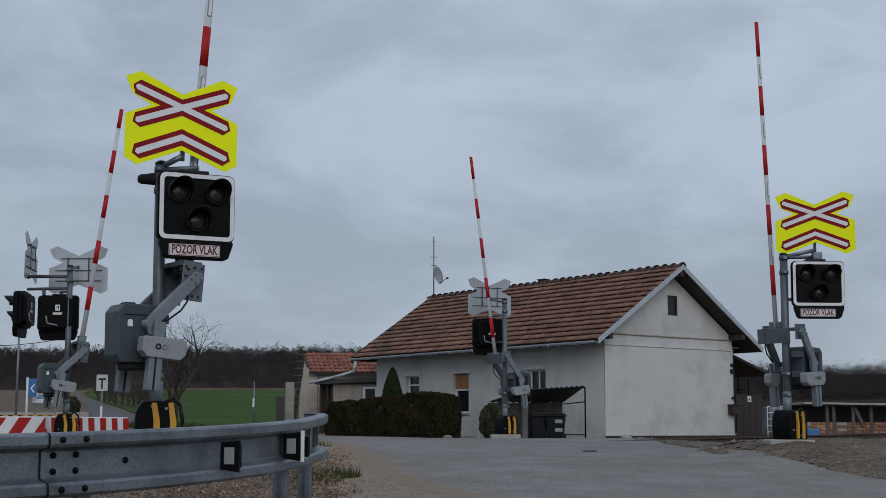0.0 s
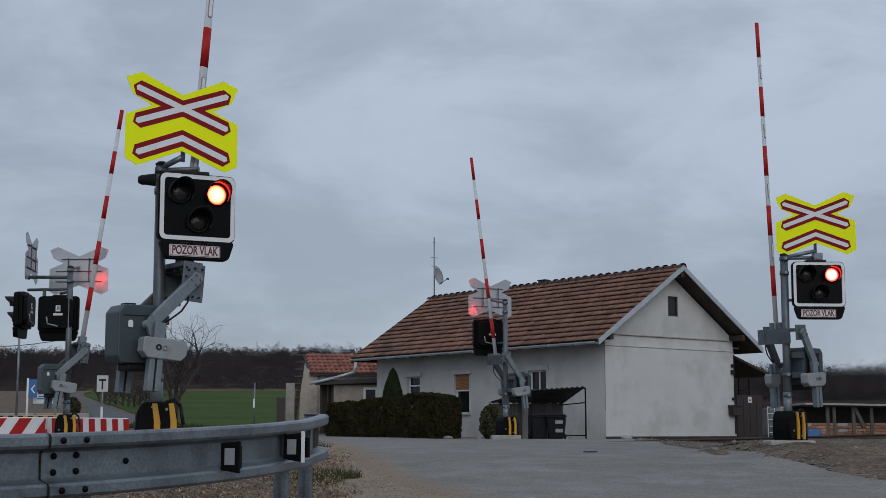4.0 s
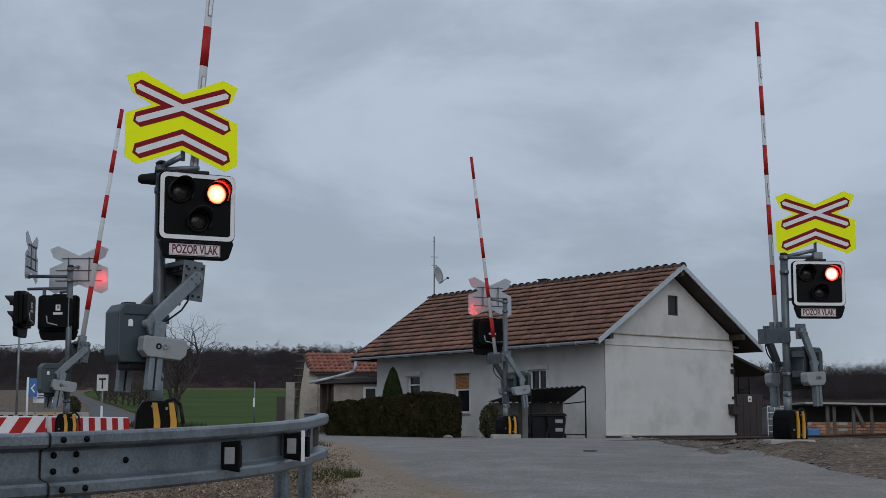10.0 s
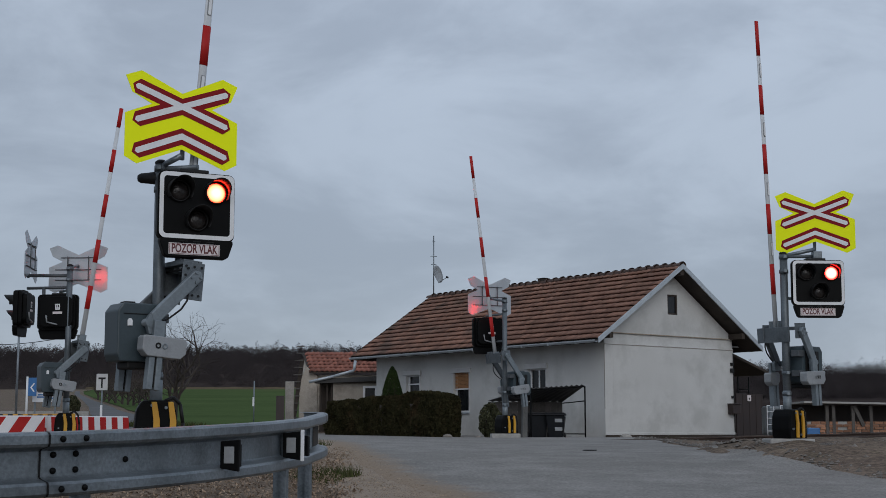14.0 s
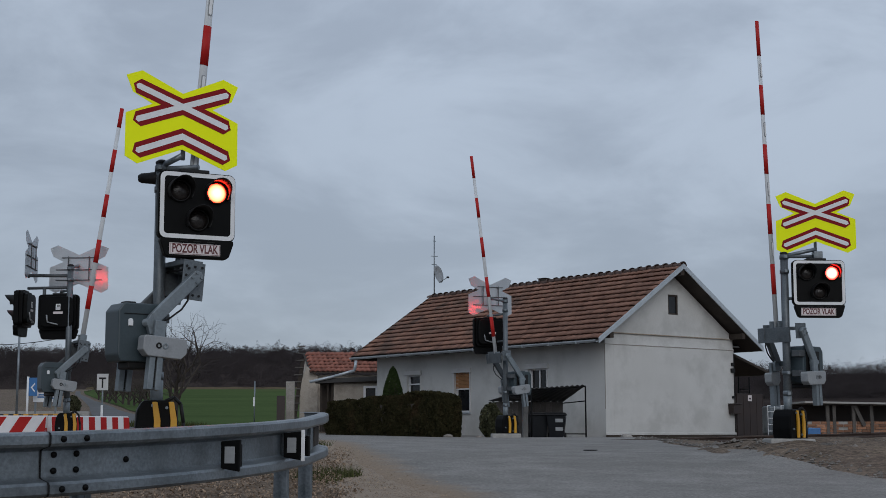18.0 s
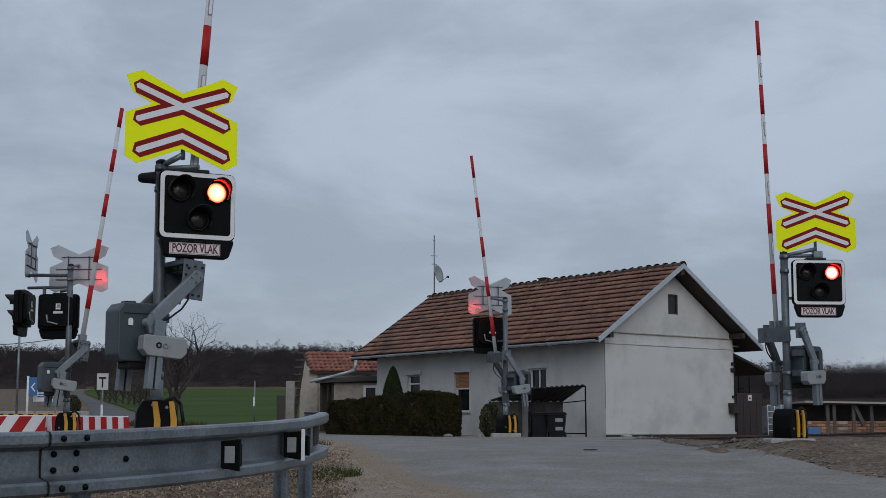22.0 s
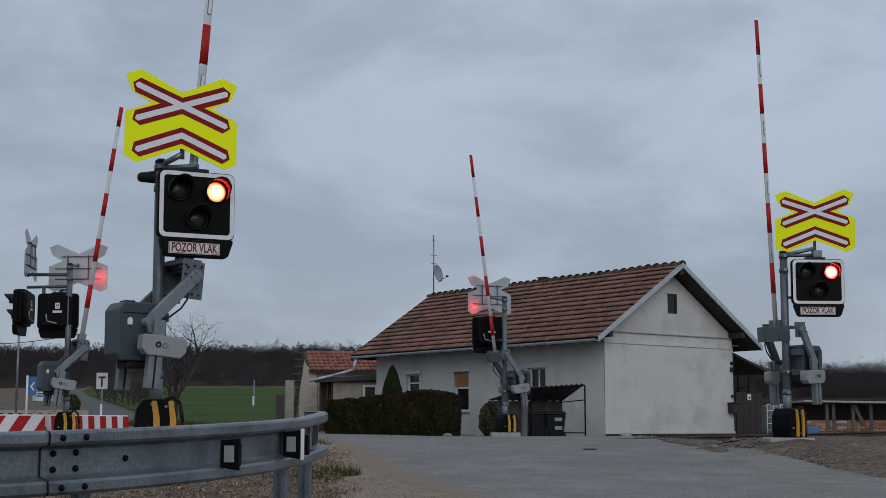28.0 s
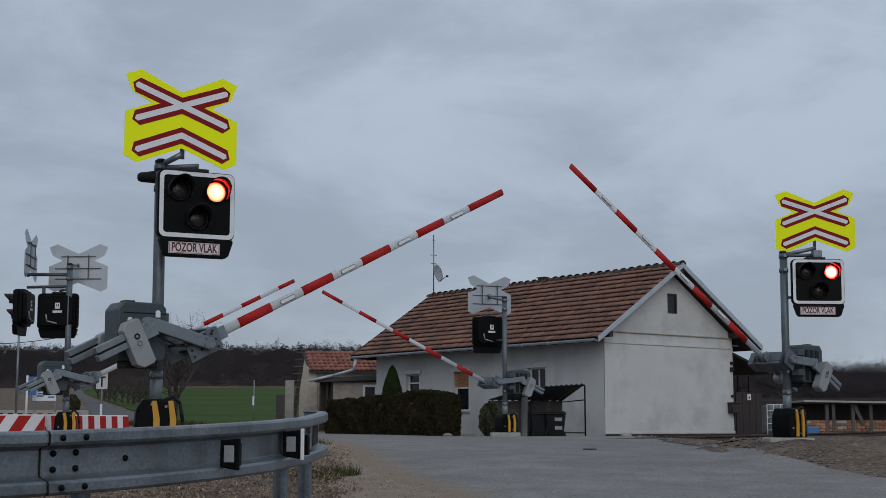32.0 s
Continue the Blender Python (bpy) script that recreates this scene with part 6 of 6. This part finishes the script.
# ---- striped road barriers and things beyond the crossing ----
def striped_barrier(m, n, lean, label):
    th = empty("road_barrier", m, label, "road barrier", "striped road barriers")
    L, H = 2.1, 0.62
    bm = B()
    prof = [(-0.2, 0.0), (0.2, 0.0), (0.2, 0.12), (0.1, 0.25), (0.07, H), (-0.07, H), (-0.1, 0.25), (-0.2, 0.12)]
    a = [bm.verts.new((0, y, z)) for y, z in prof]
    b = [bm.verts.new((L, y, z)) for y, z in prof]
    bm.faces.new(a[::-1])
    bm.faces.new(b)
    for i in range(8):
        j = (i + 1) % 8
        bm.faces.new((a[i], a[j], b[j], b[i]))
    bmesh.ops.recalc_face_normals(bm, faces=bm.faces[:])
    bmesh.ops.bevel(bm, geom=bm.edges[:], offset=0.012, segments=1, affect="EDGES")
    part("body", bm, M_WHITE, th, "white plastic barrier body")
    w = L / n
    for i in range(n):
        if i % 2:
            continue
        x0 = i * w
        bm = B()
        for ya, za, yb, zb in ((-0.105, 0.25, -0.076, H - 0.02),):
            v = [bm.verts.new(p) for p in ((x0, ya, za), (min(L, x0 + w), ya, za), (min(L, x0 + w + lean), yb, zb), (min(L, x0 + lean), yb, zb))]
            u = [bm.verts.new((c.co.x, c.co.y + 0.004, c.co.z)) for c in v]
            bm.faces.new(v)
            for k in range(4):
                bm.faces.new((v[k], u[k], u[(k + 1) % 4], v[(k + 1) % 4]))
        bmesh.ops.recalc_face_normals(bm, faces=bm.faces[:])
        part("red_stripe", bm, M_RED, th, "red stripe")
    bm = B()
    box(bm, L - 0.005, L + 0.003, -0.08, 0.08, 0.12, 0.40, 0.002)
    part("red_end", bm, M_RED, th)


striped_barrier(pose(-9.35, 25.0, -0.08, 0, 0, 0), 9, 0.22, "red and white striped plastic road barrier")
striped_barrier(pose(-7.22, 25.0, -0.08, 0, 0, 62), 13, 0.0, "red and white striped plastic road barrier set at an angle")


def left_distance():
    th = empty("striped_bar", pose(-9.6, 27.5, 0.50), "low black and yellow striped bar on feet", "barrier bar")
    bm = B()
    tube(bm, (0, 0, 0), (2.2, 0, 0.02), 0.022, seg=8)
    part("bar", bm, M_ORANGE, th)
    for i in range(11):
        bm = B()
        tube(bm, (0.05 + i * 0.2, 0, 0), (0.15 + i * 0.2, 0, 0), 0.032, seg=8)
        part("black_band", bm, M_DARK, th)
    for x in (0.2, 1.9):
        bm = B()
        tube(bm, (x, 0, -0.5), (x, 0, 0), 0.02, seg=6)
        part("foot", bm, M_DARK, th)
    bm = B()
    tube(bm, (0, 0, -0.2), (0.0, 0, 3.0), 0.028, 0.022, 10)
    tagged(part("thin_pole", bm, M_GALV_D, None, "", pose(-9.38, 30.0, -0.05)), "thin grey steel pole", "pole")
    th = empty("information_sign", pose(-18.3, 60.0, -0.5), "blue and white sign on a white post", "sign")
    bm = B()
    tube(bm, (0, 0, 0), (0, 0, 2.2), 0.05, seg=10)
    part("post", bm, M_WHITE, th)
    bm = B()
    box(bm, 0.05, 0.42, -0.03, 0.0, 1.35, 2.15, 0.01)
    p = part("blue_panel", bm, M_BLUE, th, "blue panel")
    bm = B()
    prism(bm, [(0.14, 1.72), (0.30, 1.92), (0.34, 1.88), (0.21, 1.72), (0.34, 1.56), (0.30, 1.52)], -0.036, -0.031)
    part("arrow", bm, M_WHITE, p, "white chevron")
    th = empty("banner_sign", pose(-18.2, 60.5, -0.5), "white banner board with a dark mark", "sign")
    bm = B()
    box(bm, 0.0, 1.05, -0.02, 0.02, 1.08, 1.68, 0.01)
    p = part("board", bm, M_WHITE, th)
    for x0, x1, z in ((0.2, 0.5, 1.3), (0.25, 0.48, 1.4), (0.7, 0.98, 1.25)):
        bm = B()
        box(bm, x0, x1, -0.027, -0.021, z - 0.03, z + 0.03)
        part("dark_mark", bm, M_BLUE, p)
    for x in (0.1, 1.0):
        bm = B()
        box(bm, x - 0.04, x + 0.04, 0.02, 0.08, 0, 1.5, 0.01)
        part("leg", bm, M_GALV, th)
    bm = B()
    box(bm, -2.6, 2.6, -0.1, 0.1, -0.2, 0.62, 0.02)
    tagged(part("low_wall", bm, M_CONC, None, "", pose(-19.2, 64.0, -0.5)), "low pale concrete wall", "wall")
    th = empty("road_sign", pose(-15.0, 60.0, -0.5), "square road sign on a post", "road sign")
    bm = B()
    tube(bm, (0, 0, 0), (0, 0, 2.25), 0.035, seg=8)
    part("post", bm, M_GALV, th)
    bm = B()
    box(bm, -0.25, 0.25, -0.06, -0.04, 1.6, 2.32, 0.008)
    p = part("panel", bm, M_TRIM, th, "pale grey sign panel")
    for a, b, c, d in ((-0.16, 0.16, 2.08, 2.16), (-0.036, 0.036, 1.70, 2.08)):
        bm = B()
        box(bm, a, b, -0.067, -0.061, c, d, 0.002)
        part("dark_mark", bm, M_DARK, p)
    bm = B()
    box(bm, -0.05, 0.05, -0.06, -0.03, 0.45, 0.95, 0.006)
    part("white_marker", bm, M_WHITE, th)
    th = empty("field_post", pose(-8.3, 60.0, -0.5), "slim marker post at the field's edge", "post")
    bm = B()
    tube(bm, (0, 0, 0), (0, 0, 2.0), 0.03, seg=8)
    part("post", bm, M_GALV, th)
    bm = B()
    box(bm, -0.06, 0.02, -0.05, -0.03, 0.9, 1.3, 0.004)
    part("white_marker", bm, M_WHITE, th)
    # sagging wire from the pole
    bm = B()
    pts = [Vector((-9.38 - 3 + 4.3 * i / 14, 30, 2.42 - 0.30 * math.sin(math.pi * i / 14) - 0.2 * i / 14)) for i in range(15)]
    for a, b in zip(pts, pts[1:]):
        tube(bm, a, b, 0.008, seg=5)
    tagged(part("overhead_wire", bm, M_DARK), "thin sagging overhead wire", "wire")


left_distance()


# ---- leafless trees ----
def bare_tree(m, height, seed, label, spread=0.55, lean=0.0, depth=5, stout=0.024):
    rnd = random.Random(seed)
    th = empty("bare_tree", m, label, "tree", "leafless trees along the road")
    bm = B()
    trunk = [Vector((0, 0, -0.2)), Vector((0.03 + lean * 0.2, 0, height * 0.16)), Vector((lean * 0.4, 0.02, height * 0.33))]
    r = height * stout
    for a, b, k in zip(trunk, trunk[1:], (1.0, 0.8)):
        tube(bm, a, b, r * k, r * k * 0.82, 8, cap=False)
    part("trunk", bm, M_BARK, th)
    tw = B()

    def grow(p, d, length, rad, lev):
        n = 3
        for i in range(n):
            d2 = (d + Vector((rnd.gauss(0, 0.16), rnd.gauss(0, 0.16), rnd.gauss(0.04, 0.1)))).normalized()
            q = p + d2 * length / n
            tube(tw, p, q, rad * (1 - i / n * 0.4), rad * (1 - (i + 1) / n * 0.4), 5 if lev < 3 else 3, cap=False)
            p, d = q, d2
            if lev < depth and i > 0:
                for k in range(rnd.choice((1, 2))):
                    a = rnd.uniform(0, 6.283)
                    s = d.orthogonal().normalized()
                    s = Matrix.Rotation(a, 3, d) @ s
                    grow(p, (d + s * rnd.uniform(0.6, 1.1)).normalized(), length * rnd.uniform(0.55, 0.75), rad * 0.5, lev + 1)

    for i in range(8):
        a = i * 2.4 + rnd.uniform(-0.3, 0.3)
        grow(trunk[-1] - Vector((0, 0, height * 0.04 * i)), Vector((math.cos(a) * spread, math.sin(a) * spread, rnd.uniform(0.5, 1.0))).normalized(), height * rnd.uniform(0.27, 0.36), r * 0.5, 1)
    tagged(part("branch_crown", tw, M_BARK, th), kind="stuff")
    return th


bare_tree(pose(-11.8, 60.0, -0.5), 5.7, 31, "small leafless fruit tree with a dark trunk", 0.6, 0.1, 5)
proto = bare_tree(pose(-29.87, 140.0, -0.45), 4.6, 32, "dark leafless roadside tree", 0.75, 0.0, 4, 0.034)
rt = random.Random(8)
for i, (x, y) in enumerate(((-31.1, 143), (-32.5, 146), (-34.0, 150), (-35.5, 154), (-37.1, 158), (-39.1, 163), (-41.6, 170), (-44.7, 180), (-48.5, 192))):
    copy_thing(proto, pose(x, y, gz(x, y) - 0.05, 0, rt.uniform(-5, 5), 77 * i))


# ---- near ground: leaves, grass, stones, rails ----
def scatter_ground():
    rnd = random.Random(77)
    V, Fc = [], []
    for i in range(42000):
        y = rnd.uniform(7.0, 17.5)
        x = rnd.uniform(-3.4, 0.4)
        gap = road_gap(x, y)
        if gap < (0.75 if y < 12.5 else max(0.28, 0.75 - 0.17 * (y - 12.5))) + 0.35 * noise.noise((x * 2, y * 2, 2)) or noise.noise((x * 0.9, y * 0.9, 12)) < -0.45:
            continue
        z = gz(x, y) + 0.02 + rnd.random() ** 2 * 0.10
        c = Vector((x, y, z))
        q = Euler((rnd.gauss(0, 0.6), rnd.gauss(0, 0.6), rnd.uniform(0, 6.3))).to_matrix()
        a, b = q @ Vector((rnd.uniform(0.008, 0.026), 0, 0)), q @ Vector((0, rnd.uniform(0.003, 0.010), 0))
        k = len(V)
        V += [tuple(c - a), tuple(c - b), tuple(c + a), tuple(c + b)]
        Fc.append((k, k + 1, k + 2, k + 3))
    me = bpy.data.meshes.new("dead_leaves")
    me.from_pydata(V, [], Fc)
    me.materials.append(M_DEADLEAF)
    tagged(new("dead_leaves", me), "dry brown dead leaves and stalks under the guardrail", "dead leaves", kind="stuff")

    V, Fc = [], []
    patches = [(-1.15, 14.3, 0.3, 500), (-1.25, 13.6, 0.25, 250), (-1.4, 13.2, 0.4, 200), (0.75, 28.3, 0.5, 700), (0.2, 28.8, 0.3, 300), (1.9, 28.0, 0.4, 200), (4.9, 27.2, 0.8, 90),
               (5.4, 26.0, 0.7, 60), (-2.2, 21.0, 0.5, 300), (-13.4, 62, 1.6, 900), (-11.5, 58, 1.5, 800)]
    for px, py, pr, n in patches:
        for i in range(n):
            a, r = rnd.uniform(0, 6.283), pr * math.sqrt(rnd.random())
            x, y = px + r * math.cos(a), py + r * math.sin(a)
            if y < 50 and road_gap(x, y) < -0.05:
                continue
            z = gz(x, y)
            h = rnd.uniform(0.04, 0.13) * (1.0 if py < 50 else 2.5)
            d = rnd.uniform(0, 6.283)
            w = 0.006 if py < 50 else 0.03
            k = len(V)
            V += [(x - w * math.cos(d), y - w * math.sin(d), z), (x + w * math.cos(d), y + w * math.sin(d), z), (x + rnd.gauss(0, h * 0.4), y + rnd.gauss(0, h * 0.4), z + h)]
            Fc.append((k, k + 1, k + 2))
    me = bpy.data.meshes.new("grass")
    me.from_pydata(V, [], Fc)
    me.materials.append(M_GRASS)
    tagged(new("grass", me), "short dull green grass tufts on the verge", "grass", kind="stuff")

    V, Fc = [], []
    for i in range(9000):
        zone = rnd.uniform(0.2, 1.0)
        if zone < 0.2:
            y = rnd.uniform(8.5, 24)
            x = -99
            for (ya, la, ra), (yb, lb, rb) in zip(ROAD, ROAD[1:]):
                if ya <= y <= yb:
                    x = la + (lb - la) * (y - ya) / (yb - ya) - abs(rnd.gauss(0.1, 0.35))
        elif zone < 0.65:
            x, y = rnd.uniform(3.2, 9.0), rnd.uniform(13, 26)
            if road_gap(x, y) < -0.02:
                continue
        else:
            x, y = rnd.uniform(1.5, 9.0), rnd.uniform(27, 33)
            if road_gap(x, y) < -0.3:
                continue
        z = gz(x, y) + 0.01
        s = rnd.uniform(0.008, 0.03) if rnd.random() < 0.93 else rnd.uniform(0.03, 0.06)
        k = len(V)
        for j in range(6):
            dx, dy, dz = ((1, 0, 0), (0, 1, 0), (-1, 0, 0), (0, -1, 0), (0.2, 0.1, 0.8), (0, 0, -0.4))[j]
            V.append((x + s * dx * rnd.uniform(0.6, 1.3), y + s * dy * rnd.uniform(0.6, 1.3), z + s * dz * rnd.uniform(0.6, 1.1)))
        for a, b in ((0, 1), (1, 2), (2, 3), (3, 0)):
            Fc.append((k + a, k + b, k + 4))
            Fc.append((k + b, k + a, k + 5))
    me = bpy.data.meshes.new("gravel")
    me.from_pydata(V, [], Fc)
    me.materials.append(M_STONE)
    tagged(new("gravel", me), "loose grey gravel along the road's edge", "gravel", kind="stuff")


scatter_ground()


def grit():
    rnd = random.Random(78)
    V, Fc = [], []
    for i in range(9000):
        y = 9 + 12 * rnd.random()
        x = -99
        for (ya, la, ra), (yb, lb, rb) in zip(ROAD, ROAD[1:]):
            if ya <= y <= yb:
                x = la + (lb - la) * (y - ya) / (yb - ya) - rnd.gauss(0.26, 0.26)
        z = gz(x, y) + 0.01
        s = rnd.uniform(0.003, 0.008) if rnd.random() < 0.96 else rnd.uniform(0.010, 0.018)
        k = len(V)
        for dx, dy, dz in ((1, 0, 0), (0, 1, 0), (-1, 0, 0), (0, -1, 0), (0.2, 0.1, 0.8)):
            V.append((x + s * dx * rnd.uniform(0.6, 1.3), y + s * dy * rnd.uniform(0.6, 1.3), z + s * dz * rnd.uniform(0.6, 1.1)))
        for a, b in ((0, 1), (1, 2), (2, 3), (3, 0)):
            Fc.append((k + a, k + b, k + 4))
    me = bpy.data.meshes.new("grit")
    me.from_pydata(V, [], Fc)
    me.materials.append(M_GRIT)
    tagged(new("grit", me), "fine sandy grit strewn along the asphalt edge", "grit", kind="stuff")


grit()

VERGE = [(8.5, -0.75, 0.35), (10.5, -0.8, 0.25), (12.1, -0.95, 0.2), (13.4, -1.15, -0.2), (15.4, -1.5, -0.6), (17.6, -1.9, -0.95), (20, -2.2, -1.3), (23, -2.4, -1.7)]
tagged(part("verge", ribbon(VERGE, 0.0066, 8), M_SAND), "sandy gravel strip beside the asphalt", "verge", kind="structure")
BALLAST = [(14.0, 5.1, 12), (16.5, 4.75, 13), (19.0, 4.0, 14), (21, 3.7, 17), (25, 3.85, 22), (29, 4.5, 24), (33, 5.8, 26)]
tagged(part("track_bed", ribbon(BALLAST, 0.006, 30), M_BALLAST), "dark gravelly track bed beside the road", "track bed", kind="structure")


def rails():
    d = Vector((0.79, 0.613))
    n = Vector((-d.y, d.x))
    prof = [(-0.07, 0.0), (0.07, 0.0), (0.07, 0.012), (0.012, 0.03), (0.012, 0.11), (0.036, 0.125), (0.036, 0.15), (-0.036, 0.15), (-0.036, 0.125), (-0.012, 0.11), (-0.012, 0.03), (-0.07, 0.012)]
    for side in (-0.75, 0.75):
        th = None
        for a, b, low in ((-40, -3.6, 0.0), (5.2, 60, 0.0)):
            bm = B()
            prev = None
            steps = 24
            for i in range(steps + 1):
                s = a + (b - a) * i / steps
                c = Vector((-0.8, 20.7)) + d * s + n * side
                z = -0.03 + low - 0.001 * abs(s)
                cur = [bm.verts.new((c.x + n.x * o, c.y + n.y * o, z + h)) for o, h in prof]
                if prev:
                    for k in range(12):
                        bm.faces.new((prev[k], prev[(k + 1) % 12], cur[(k + 1) % 12], cur[k]))
                prev = cur
            bmesh.ops.recalc_face_normals(bm, faces=bm.faces[:])
            tagged(part("rail", bm, M_RUST), "rust-brown steel rail beside the track bed", "rail", "rails of the track")


rails()


def road_bits():
    bm = B()
    lathe(bm, [(0.10, -0.02), (0.10, 0.006), (0.08, 0.008), (0.0001, 0.008)], 24)
    tagged(part("valve_cover", bm, M_DARK, None, "", pose(2.03, 18.9, gz(2, 18.9) + 0.013)), "small dark iron valve cover in the asphalt", "valve cover")
    bm = B()
    box(bm, -0.55, 0.55, -0.07, 0.07, -0.05, 0.05, 0.015)
    tagged(part("timber_edge", bm, M_WOOD, None, "", pose(5.5, 27.3, -0.02, 0, 0, 4)), "old dark timber sleeper at the edge of the road", "timber")
    for x, y, s, k in ((4.0, 29.9, 0.13, 0), (0.1, 28.9, 0.10, 1), (0.75, 28.6, 0.07, 2), (8.6, 38.5, 0.10, 3)):
        bm = B()
        bmesh.ops.create_icosphere(bm, subdivisions=2, radius=s)
        for v in bm.verts:
            v.co *= 1 + 0.3 * noise.noise(v.co * 6 + Vector((k * 3, 0, 0)))
            v.co.z *= 0.5
        tagged(part("stone", bm, M_STONE if k in (1, 2) else M_BASE, None, "", pose(x, y, gz(x, y) + s * 0.25)), "dull grey field stone" if k in (1, 2) else "pale rounded field stone", "stone", "stones by the road")


road_bits()


# ---- the land climbs gently towards the crossing: the level plan is laid on its slope ----
RISE = 0.02568


def climb(y):
    return RISE * max(-60.0, min(y, 700.0))


def lay_on_slope():
    """Stands every thing upright on the slope; sheets and long things follow it."""
    for ob in [o for o in scene.objects if o.parent is None and o.type in ("MESH", "EMPTY")]:
        flat = ob.matrix_basis == Matrix.Identity(4)
        for o in ([ob] if ob.type == "MESH" else list(ob.children)) if flat else [ob]:
            if o.matrix_basis == Matrix.Identity(4):
                for v in o.data.vertices:
                    v.co.z += climb(v.co.y)
            else:
                o.location.z += climb(o.location.y)


lay_on_slope()


# ---- what moves: the flashing lamps turn, the barriers sink ----
def motions():
    step = 1 / FPS
    cycle = 0.9933
    changes = [(1.25, "right"), (1.35, "left")]
    k = 0
    while 1.85 + k * cycle / 2 < 31.9:
        changes.append((1.85 + k * cycle / 2, "right" if k % 2 == 0 else "left"))
        k += 1
    for lamp, m, side in LAMPS:
        rows, lit = [(0.0, m @ pose(0, 0, 0, 0, 0, 180))], False
        for t, on in changes:
            if (on == side) != lit:
                n = round(t * FPS)
                for i in range(4):
                    a = 60 * i if lit else 180 - 60 * i
                    rows.append(((n + i - 1) * step, m @ pose(0, 0, 0, 0, 0, a)))
                lit = not lit
        rows.append((32.0, m @ pose(0, 0, 0, 0, 0, 0 if lit else 180)))
        walk(lamp, rows)
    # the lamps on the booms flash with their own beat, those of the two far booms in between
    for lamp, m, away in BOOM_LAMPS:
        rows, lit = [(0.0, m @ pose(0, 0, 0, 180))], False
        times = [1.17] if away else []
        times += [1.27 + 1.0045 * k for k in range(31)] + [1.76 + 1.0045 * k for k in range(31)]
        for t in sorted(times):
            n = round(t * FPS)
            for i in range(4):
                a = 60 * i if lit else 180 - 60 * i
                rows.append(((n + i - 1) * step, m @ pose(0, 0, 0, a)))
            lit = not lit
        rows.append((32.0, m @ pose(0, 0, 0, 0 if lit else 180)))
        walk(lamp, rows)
    falls = [(85.2, 73.0, 62.3, 52.8, 45.6, 38.7, 32.15, 25.85), (86.4, 72.3, 62.6, 55.7, 48.8, 42.15, 36.2, 30.45),
             (81.6, 69.8, 58.9, 50.1, 42.9, 36.0, 29.6, 23.4), (81.7, 67.7, 58.1, 50.6, 43.9, 37.7, 31.8, 26.2)]
    for arm, f in zip(ARMS, falls):
        at = arm.matrix_basis.copy()
        sink = [(0.0, f[0]), (28.43, f[0]), (28.55, f[0] - 1.0), (28.75, f[0] * 0.45 + f[1] * 0.55)]
        sink += [(29.0 + 0.5 * i, a) for i, a in enumerate(f[1:])]
        walk(arm, [(t, at @ pose(0, 0, 0, 0, -a, 0)) for t, a in sink])


motions()
